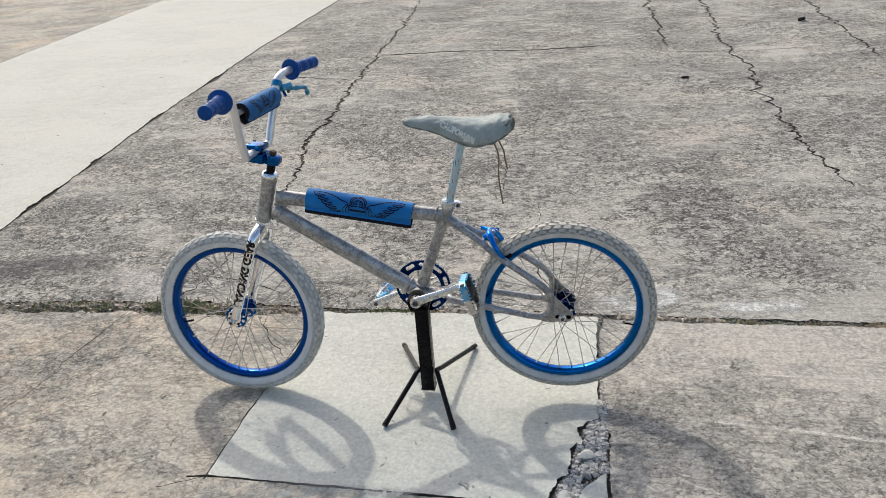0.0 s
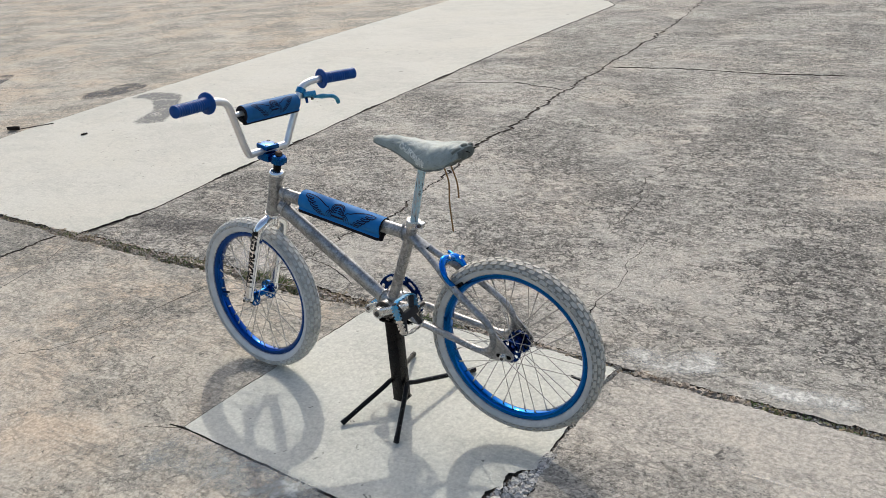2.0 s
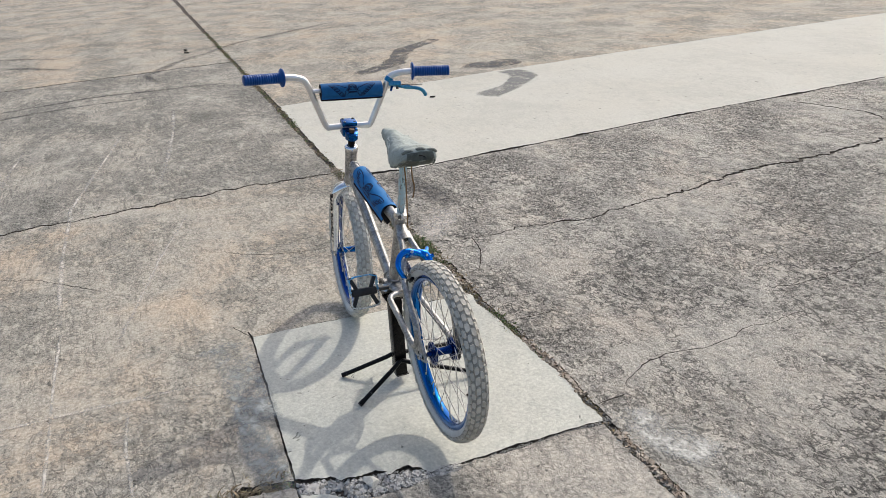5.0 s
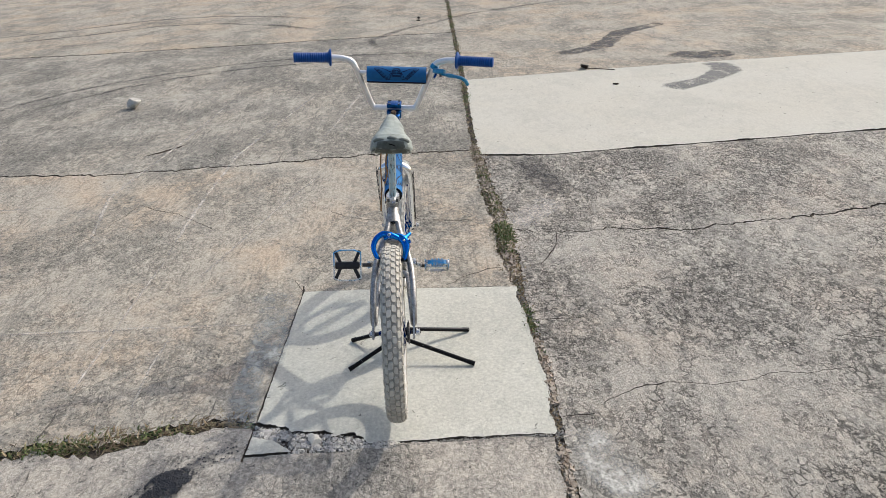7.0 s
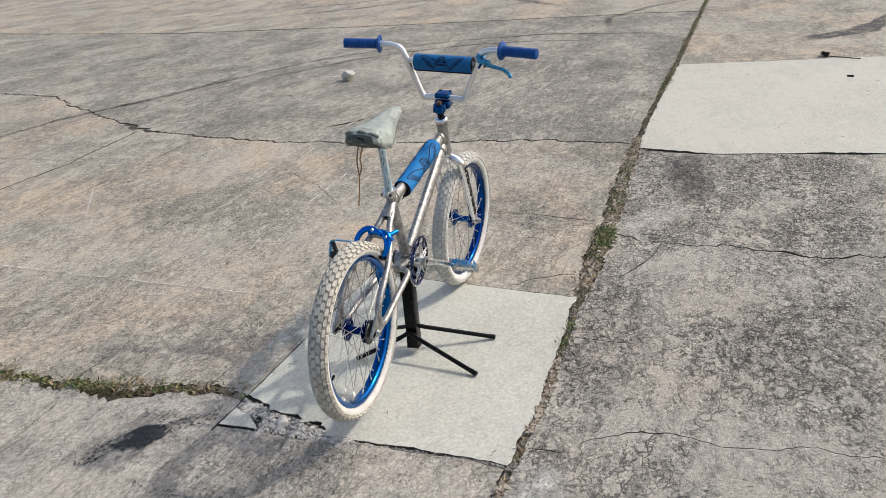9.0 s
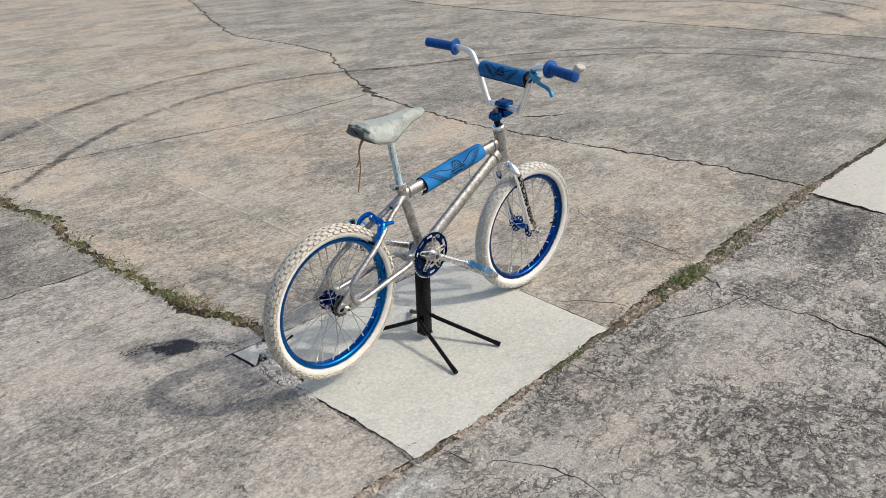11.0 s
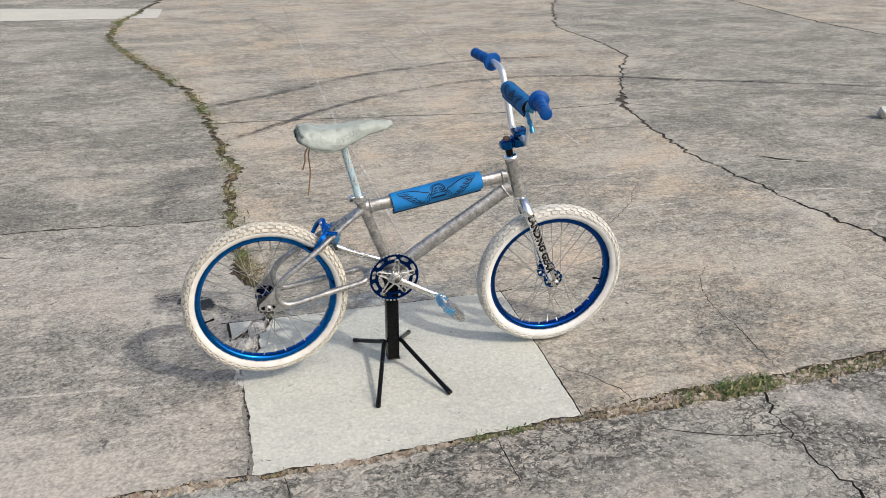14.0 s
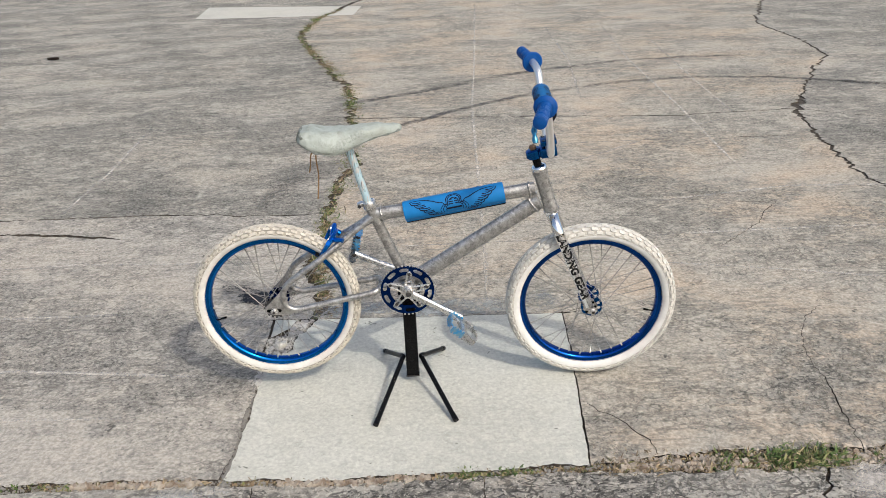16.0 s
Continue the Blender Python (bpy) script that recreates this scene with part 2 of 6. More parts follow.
def soiled_cover(name, cloth, faded, soil):
    """Thin coated cloth: blotchy fading, creases and small dark stains."""
    m, nt, b = node_mat(name)
    p = object_pos(nt)
    f = ramp(nt, noise_tex(nt, p, 24, 6, 0.65), [(0.40, 0.0), (0.64, 1.0)])
    crease = math_node(nt, "ABSOLUTE", math_node(nt, "SUBTRACT", noise_tex(nt, p, 26, 4, 0.6, 0.9), 0.5))
    crease = ramp(nt, crease, [(0.006, 1.0), (0.03, 0.0)])
    stain = ramp(nt, noise_tex(nt, p, 48, 5, 0.7, 0.5), [(0.60, 0.0), (0.66, 1.0)])
    col = mix(nt, f, cloth, faded)
    col = mix(nt, math_node(nt, "MULTIPLY", crease, 0.12), col, soil)
    col = mix(nt, math_node(nt, "MULTIPLY", stain, 0.30), col, soil)
    nt.links.new(col, b.inputs["Base Color"])
    b.inputs["Roughness"].default_value = 0.58
    b.inputs["Specular IOR Level"].default_value = 0.4
    bump(nt, b, math_node(nt, "SUBTRACT", noise_tex(nt, p, 60, 5, 0.6), crease), 0.5, 0.0016)
    return m


def chipped(name, paint, bare, grime):
    """Old paint on a tube, worn off in streaks along it."""
    m, nt, b = node_mat(name)
    p = object_pos(nt)
    mp = N(nt, "ShaderNodeMapping")
    mp.inputs["Scale"].default_value = (1.0, 1.0, 0.16)
    nt.links.new(p, mp.inputs["Vector"])
    long_ = noise_tex(nt, mp.outputs[0], 170, 5, 0.65, 0.4)
    patch = noise_tex(nt, p, 60, 5, 0.7, 0.5)
    worn = ramp(nt, math_node(nt, "ADD", math_node(nt, "MULTIPLY", long_, 0.65), math_node(nt, "MULTIPLY", patch, 0.35)), [(0.50, 0.0), (0.545, 1.0)])
    dirt = ramp(nt, noise_tex(nt, mp.outputs[0], 210, 4, 0.6, 0.2), [(0.565, 0.0), (0.61, 1.0)])
    col = mix(nt, worn, paint, bare)
    col = mix(nt, math_node(nt, "MULTIPLY", dirt, 0.85), col, grime)
    nt.links.new(col, b.inputs["Base Color"])
    b.inputs["Metallic"].default_value = 0.35
    b.inputs["Roughness"].default_value = 0.42
    bump(nt, b, worn, 0.3, 0.0006)
    return m


RAW_ALU = brushed("raw_aluminium", (0.475, 0.465, 0.445), (0.20, 0.195, 0.188))
CHROME = plain("chrome", (0.82, 0.82, 0.82), 0.10, 1.0, 0.2, 30, 0.0)
BAR_ALU = plain("silver_handlebar", (0.80, 0.79, 0.78), 0.30, 0.8, 0.2, 40, 0.03)
POLISHED = plain("polished_alloy", (0.68, 0.67, 0.65), 0.27, 0.95, 0.4, 50, 0.03)
BLUE_ANO = plain("blue_anodised", (0.003, 0.08, 0.27), 0.24, 0.95, 0.35, 60, 0.02, 0.05)
BLUE_BRIGHT = plain("bright_blue_anodised", (0.004, 0.17, 0.62), 0.2, 0.95, 0.35, 60, 0.02, 0.1)
RIM_FRONT = plain("deep_blue_anodised_rim", (0.003, 0.055, 0.27), 0.14, 1.0, 0.3, 60, 0.02, 0.1)
RIM_REAR = plain("sky_blue_anodised_rim", (0.003, 0.115, 0.40), 0.13, 1.0, 0.3, 60, 0.02, 0.1)
NAVY_ANO = plain("navy_anodised", (0.003, 0.026, 0.14), 0.2, 1.0, 0.3, 60, 0.02)
TEAL_WORN = plain("worn_light_blue_metal", (0.03, 0.36, 0.72), 0.3, 0.75, 1.0, 75, 0.1, 0.0, (0.30, 0.42, 0.50))
HUB_BLUE = plain("drilled_blue_hub", (0.004, 0.09, 0.32), 0.2, 1.0, 0.3, 60, 0.02)
LEVER_BLUE = plain("scratched_blue_lever", (0.012, 0.18, 0.36), 0.32, 0.8, 1.0, 70, 0.1, 0.0, (0.10, 0.30, 0.42))
BLUE_RUBBER = plain("blue_grip_rubber", (0.0, 0.060, 0.25), 0.42, 0.0, 0.4, 40, 0.15, spec=0.25)
PAD_BLUE = plain("blue_pad_vinyl", (0.010, 0.165, 0.43), 0.6, 0.0, 0.3, 18, 0.3, spec=0.2)
BAR_PAD_BLUE = plain("faded_blue_pad_vinyl", (0.008, 0.115, 0.30), 0.6, 0.0, 0.4, 25, 0.3, spec=0.25)
PAD_INK = plain("dark_pad_print", (0.006, 0.012, 0.03), 0.6, 0.0, 0.2, 40, 0.1, spec=0.15)
BLACK = plain("black_paint", (0.0030, 0.0030, 0.0034), 0.26, 0.0, 0.3, 30, 0.2, spec=0.14)
BLACK_WORN = speckled("scuffed_black_paint", (0.0032, 0.0032, 0.0036), (0.30, 0.28, 0.25))
BLACK_FOAM = plain("black_foam", (0.008, 0.008, 0.011), 0.85, 0.0, 0.3, 40, 0.4, spec=0.2)
PEDAL_DARK = plain("dark_pedal_body", (0.028, 0.026, 0.026), 0.5, 0.3, 0.5, 60, 0.3)
DARK_STEEL = plain("dark_steel", (0.10, 0.095, 0.09), 0.4, 0.8, 0.6, 50, 0.2)
RUSTY = plain("rusty_steel", (0.12, 0.075, 0.05), 0.7, 0.4, 0.8, 70, 0.4)
SADDLE = soiled_cover("grey_green_saddle_cover", (0.345, 0.38, 0.345), (0.275, 0.30, 0.262), (0.10, 0.10, 0.078))
# the cover's grey-green darkened, mainly for the shaded rear panel
SADDLE_DARK = plain("shaded_saddle_cover", (0.20, 0.218, 0.19), 0.65, 0.0, 0.8, 60, 0.4)
SADDLE_PRINT = plain("pale_saddle_print", (0.70, 0.71, 0.63), 0.7, 0.0, 0.5, 160, 0.1)
POST_BLUE = chipped("worn_pale_blue_post", (0.42, 0.58, 0.63), (0.50, 0.50, 0.48), (0.07, 0.085, 0.09))
CORD = plain("brown_cord", (0.28, 0.155, 0.06), 0.8, 0.0, 0.5, 90, 0.3)
SIDEWALL = plain("white_sidewall_rubber", (0.66, 0.65, 0.615), 0.65, 0.0, 0.28, 22, 0.15, spec=0.2)
SIDEWALL_REAR = plain("soiled_cream_sidewall_rubber", (0.635, 0.615, 0.565), 0.68, 0.0, 0.4, 22, 0.2, spec=0.2)
TREAD = plain("soiled_white_tread_rubber", (0.61, 0.59, 0.535), 0.75, 0.0, 0.6, 35, 0.3, spec=0.2)
TREAD_REAR = plain("dirty_tan_tread_rubber", (0.57, 0.53, 0.45), 0.78, 0.0, 0.6, 35, 0.3, spec=0.2)
# tread gaps: block colour darkened for grime and for shade between the blocks
TREAD_GAP_REAR = plain("dirty_shaded_tread_gap_rubber", (0.37, 0.345, 0.295), 0.85, 0.0, 0.6, 45, 0.3, spec=0.2)
TREAD_GAP = plain("grimy_shaded_tread_gap_rubber", (0.50, 0.475, 0.42), 0.85, 0.0, 0.5, 45, 0.3, spec=0.2)
SPOKE_STEEL = plain("spoke_steel", (0.50, 0.47, 0.42), 0.35, 0.9, 0.4, 60, 0.0)
STONE = plain("broken_concrete", (0.54, 0.51, 0.46), 0.9, 0.0, 0.6, 60, 0.8)
PALE_STONE = plain("pale_limestone", (0.58, 0.55, 0.48), 0.9, 0.0, 0.6, 50, 0.8)
DARK_STONE = plain("dark_broken_concrete", (0.26, 0.245, 0.215), 0.9, 0.0, 0.6, 60, 0.8)
JOINT_CRUMB = plain("dusty_concrete_crumb", (0.40, 0.35, 0.28), 0.9, 0.0, 1.0, 30, 0.8, 0.0, (0.17, 0.12, 0.08))
LEAF_BROWN = plain("dead_leaf", (0.045, 0.03, 0.022), 0.8, 0.0, 0.5, 60, 0.4)
SADDLE_PRINT_WORN = plain("worn_saddle_print", (0.345, 0.38, 0.345), 0.7, 0.0, 0.7, 120, 0.1)
BEAD = plain("bead_shade", (0.035, 0.034, 0.033), 0.7, 0.0, 0.4, 40, 0.2, spec=0.2)
STICKER = plain("decal_ink", (0.005, 0.005, 0.005), 0.5, 0.0, 0.2, 60, 0.0, spec=0.2)


def weed_mat(name, stops):
    m, nt, b = node_mat(name)
    rnd = nt.nodes.new("ShaderNodeNewGeometry").outputs["Random Per Island"]
    nt.links.new(ramp(nt, rnd, stops), b.inputs["Base Color"])
    b.inputs["Roughness"].default_value = 0.7
    return m


WEED = weed_mat("green_weed", [(0.0, (0.042, 0.080, 0.016)), (0.45, (0.085, 0.135, 0.030)), (0.75, (0.17, 0.17, 0.06)), (1.0, (0.30, 0.25, 0.13))])
STRAW = weed_mat("dry_weed", [(0.0, (0.10, 0.066, 0.036)), (0.4, (0.20, 0.142, 0.078)), (0.7, (0.34, 0.26, 0.155)), (0.9, (0.14, 0.14, 0.05)), (1.0, (0.07, 0.05, 0.03))])


def stain_mat(name, color, strength, breakup=9.0, soft=0.25):
    """A thin worn film on the concrete; patchy, fading towards its rims along the strip's own coordinates."""
    m, nt, b = node_mat(name)
    b.inputs["Base Color"].default_value = (*color, 1)
    b.inputs["Roughness"].default_value = 0.85
    uv = nt.nodes.new("ShaderNodeTexCoord").outputs["UV"]
    sep = nt.nodes.new("ShaderNodeSeparateXYZ")
    nt.links.new(uv, sep.inputs[0])
    rim = math_node(nt, "MINIMUM", math_node(nt, "DIVIDE", sep.outputs[0], soft), 1.0)
    p = world_pos(nt)
    n = ramp(nt, noise_tex(nt, p, breakup, 8, 0.72, 0.3), [(0.33, 0.0), (0.6, 1.0)])
    g = ramp(nt, noise_tex(nt, p, breakup * 9, 5, 0.7), [(0.34, 0.15), (0.6, 1.0)])
    a = math_node(nt, "MULTIPLY", math_node(nt, "MULTIPLY", n, g), math_node(nt, "MULTIPLY", rim, strength))
    nt.links.new(a, b.inputs["Alpha"])
    return m


SKID = stain_mat("tyre_rubber_film", (0.080, 0.075, 0.070), 0.95, 2.2, 0.6)
SKID_SOFT = stain_mat("faint_rubber_film", (0.12, 0.113, 0.105), 0.5, 3.0, 0.9)
TAR_GREY = stain_mat("grey_tar_film", (0.062, 0.060, 0.060), 1.5, 6.0, 0.2)
SLAB_SMEAR = stain_mat("thin_tar_film", (0.16, 0.158, 0.15), 1.59, 5.0, 0.3)
CEMENT = stain_mat("cement_smear", (0.36, 0.375, 0.355), 1.0, 2.5, 0.3)
TAR_WET = plain("tar", (0.016, 0.016, 0.018), 0.6, 0.0, 0.4, 60, 0.9)
CHALK = stain_mat("pale_scuff", (0.66, 0.61, 0.54), 0.6, 4.0, 0.5)
SCRATCH = stain_mat("pale_scratch", (0.60, 0.555, 0.48), 1.01, 4.0, 0.7)
LIME = stain_mat("mineral_bloom", (0.58, 0.57, 0.52), 1.1, 7.0, 0.6)
HAIR = stain_mat("hairline", (0.10, 0.09, 0.075), 1.3, 5.0, 0.5)

# ---------------------------------------------------------------- geometry helpers


def mesh_ob(name, bm, mat, smooth=True):
    me = bpy.data.meshes.new(name)
    bm.normal_update()
    bm.to_mesh(me)
    bm.free()
    for f in me.polygons:
        f.use_smooth = smooth
    if smooth:
        me.set_sharp_from_angle(angle=radians(38))
    me.materials.append(mat)
    return new(name, me)


def part(name, bm, mat, parent, label="", smooth=True):
    ob = mesh_ob(name, bm, mat, smooth)
    ob.parent = parent
    if label:
        ob["label"] = label
    return ob


def spline(pts, n=8):
    """Catmull-Rom through the points."""
    p = [Vector(q) for q in pts]
    out = []
    for i in range(len(p) - 1):
        a, b, c, d = p[max(i - 1, 0)], p[i], p[i + 1], p[min(i + 2, len(p) - 1)]
        for k in range(n):
            t = k / n
            out.append(0.5 * (2 * b + (c - a) * t + (2 * a - 5 * b + 4 * c - d) * t * t + (3 * b - a - 3 * c + d) * t ** 3))
    return out + [p[-1]]


def sweep(bm, pts, radii, seg=14, wide=None, up=(0, 1, 0), caps=True):
    """A tube along pts. radii: one number, or one a point; wide: half breadth along up (an oval tube)."""
    pts = [Vector(p) for p in pts]
    up = Vector(up)
    rings = []
    for i, p in enumerate(pts):
        d = (pts[min(i + 1, len(pts) - 1)] - pts[max(i - 1, 0)]).normalized()
        u = (up - d * up.dot(d))
        if u.length < 1e-4:
            u = d.orthogonal()
        u.normalize()
        v = d.cross(u)
        r = radii[i] if isinstance(radii, (list, tuple)) else radii
        w = r if wide is None else (wide[i] if isinstance(wide, (list, tuple)) else wide)
        rings.append([bm.verts.new(p + u * (w * math.cos(a)) + v * (r * math.sin(a))) for a in (2 * math.pi * k / seg for k in range(seg))])
    for a, b in zip(rings, rings[1:]):
        for k in range(seg):
            bm.faces.new((a[k], a[(k + 1) % seg], b[(k + 1) % seg], b[k]))
    if caps:
        bm.faces.new(rings[0][::-1])
        bm.faces.new(rings[-1])
    return bm


def tube(pts, radii, seg=14, **kw):
    return sweep(bmesh.new(), pts, radii, seg, **kw)


def lathe(bm, prof, centre=(0, 0, 0), axis=(0, 1, 0), seg=48, closed=False):
    """Turns the profile of (radius, height along the axis) about the axis."""
    c, ax = Vector(centre), Vector(axis).normalized()
    u = ax.orthogonal().normalized() if abs(ax.y) < 0.99 else Vector((1, 0, 0))
    v = ax.cross(u)
    rings = []
    for r, h in prof:
        rings.append([bm.verts.new(c + ax * h + (u * math.cos(a) + v * math.sin(a)) * max(r, 1e-5)) for a in (2 * math.pi * k / seg for k in range(seg))])
    pairs = list(zip(rings, rings[1:])) + ([(rings[-1], rings[0])] if closed else [])
    for a, b in pairs:
        for k in range(seg):
            bm.faces.new((a[k], b[k], b[(k + 1) % seg], a[(k + 1) % seg]))
    if not closed:
        for ring, flip in ((rings[0], False), (rings[-1], True)):
            bm.faces.new(ring[::-1] if flip else ring)
    bmesh.ops.recalc_face_normals(bm, faces=bm.faces)
    return bm


def turned(prof, centre=(0, 0, 0), axis=(0, 1, 0), seg=48, closed=False):
    return lathe(bmesh.new(), prof, centre, axis, seg, closed)


def box(bm, size, m=None, bevel=0.0):
    made = bmesh.ops.create_cube(bm, size=1.0, matrix=(m or Matrix.Identity(4)) @ Matrix.Diagonal((*size, 1)))
    if bevel:
        edges = list({e for v in made["verts"] for e in v.link_edges})
        bmesh.ops.bevel(bm, geom=edges, offset=bevel, segments=2, profile=0.5, affect="EDGES")
    return bm


def plate(bm, outline, y0, y1, holes=(), bevel=0.0):
    """A flat plate from an outline in x and z, between two y."""
    a = [bm.verts.new((x, y0, z)) for x, z in outline]
    b = [bm.verts.new((x, y1, z)) for x, z in outline]
    bm.faces.new(a)
    bm.faces.new(b[::-1])
    n = len(a)
    for i in range(n):
        bm.faces.new((a[i], b[i], b[(i + 1) % n], a[(i + 1) % n]))
    bmesh.ops.recalc_face_normals(bm, faces=bm.faces)
    return bm

# ---------------------------------------------------------------- ground
from mathutils.geometry import delaunay_2d_cdt

rng = random.Random(7)
FAR = 160.0


def jagged(pts, step, sway, seed):
    """Resamples a line and lets it wander; coarser and calmer far out."""
    out = []
    zig = random.Random(int(seed * 100))
    p = [Vector((x, y)) for x, y in pts]
    for a, b in zip(p, p[1:]):
        far = max(1.0, ((a + b) / 2).length / 3.0)
        n = max(1, int((b - a).length / (step * far)))
        side = Vector((-(b - a).y, (b - a).x)).normalized()
        for k in range(n):
            q = a.lerp(b, k / n)
            s = noise.noise(Vector((q.x * 2.1, q.y * 2.1, seed))) * 1.4 + noise.noise(Vector((q.x * 11, q.y * 11, seed + 5))) * 1.3
            s += noise.noise(Vector((q.x * 37, q.y * 37, seed + 9))) * 0.9
            out.append(q + side * (sway * s + (zig.uniform(-0.22, 0.22) * min(sway, 0.03) * far)))
    return out + [p[-1]]


def strip(line, width, seed, ragged=0.6, taper=True, swell=()):
    """The outline of a crack or joint along a line. swell: (x, y, radius, extra width)."""
    left, right = [], []
    for i, q in enumerate(line):
        d = line[min(i + 1, len(line) - 1)] - line[max(i - 1, 0)]
        side = Vector((-d.y, d.x)).normalized()
        w = width
        for x, y, r, e in swell:
            w += e * math.exp(-((q - Vector((x, y))).length / r) ** 2)
        if taper:
            w *= min(1.0, 0.15 + min(i, len(line) - 1 - i) * 0.22)
        k = 1 + max(0.0, q.length - 1.5) * 0.14
        for sgn, out in ((1, left), (-1, right)):
            r = 1.2 * noise.noise(Vector((q.x * 9, q.y * 9, seed + sgn * 3))) + 1.1 * noise.noise(Vector((q.x * 44, q.y * 44, seed + sgn * 7)))
            out.append(q + side * sgn * max(0.0012, 0.5 * k * w * (1 + ragged * r)))
    return left + right[::-1]


# joints and cracks: control points, width, sway, taper, swellings
JOINT_SIDE = [(-FAR, -1.2), (-14, -0.6), (-4, -0.46), (-1.5, -0.43), (-1.0, -0.44), (-0.55, -0.455), (-0.2, -0.483), (0.09, -0.474), (0.5, -0.472),
              (0.9, -0.468), (1.3, -0.48), (1.9, -0.46), (2.5, -0.46), (3.1, -0.47), (5.0, -0.54), (7.5, -0.61), (12, -0.74), (40, -1.6), (FAR, -4)]
JOINT_BACK = [(-0.368, 0.47), (-0.352, 0.62), (-0.39, 0.82), (-0.44, 1.12), (-0.45, 1.6), (-0.43, 2.0), (-0.40, 2.42), (-0.44, 3.2), (-0.48, 3.95),
              (-0.61, 4.9), (-0.93, 6.0), (-1.42, 7.8), (-1.41, 9.45), (-1.1, 10.8), (-0.5, 15), (2, 40), (8, FAR)]
JOINT_FRONT = [(2.56, -0.46), (2.58, 0.25), (2.52, 1.3), (2.48, 1.9), (2.59, 2.65), (2.76, 3.37), (3.37, 4.45), (3.9, 5.3), (4.03, 6.2), (4.08, 7.5),
               (5.0, 9.6), (8, 16), (20, 40), (70, FAR)]
SLAB_NEAR = [(2.45, -0.43), (2.37, -0.92), (2.41, -1.5), (2.5, -2.9), (2.56, -5.3), (2.52, -8.3), (2.82, -8.75), (5.3, -8.9)]
SLAB_FAR = [(4.87, -0.53), (5.09, -2.64), (5.2, -4.8), (5.27, -6.8), (5.3, -8.9)]
CRACK_LEFT = [(-FAR, 9), (-12, 2.5), (-3.6, 1.87), (-2.6, 1.79), (-1.81, 1.77), (-1.21, 1.74), (-0.74, 1.66), (-0.43, 1.65)]
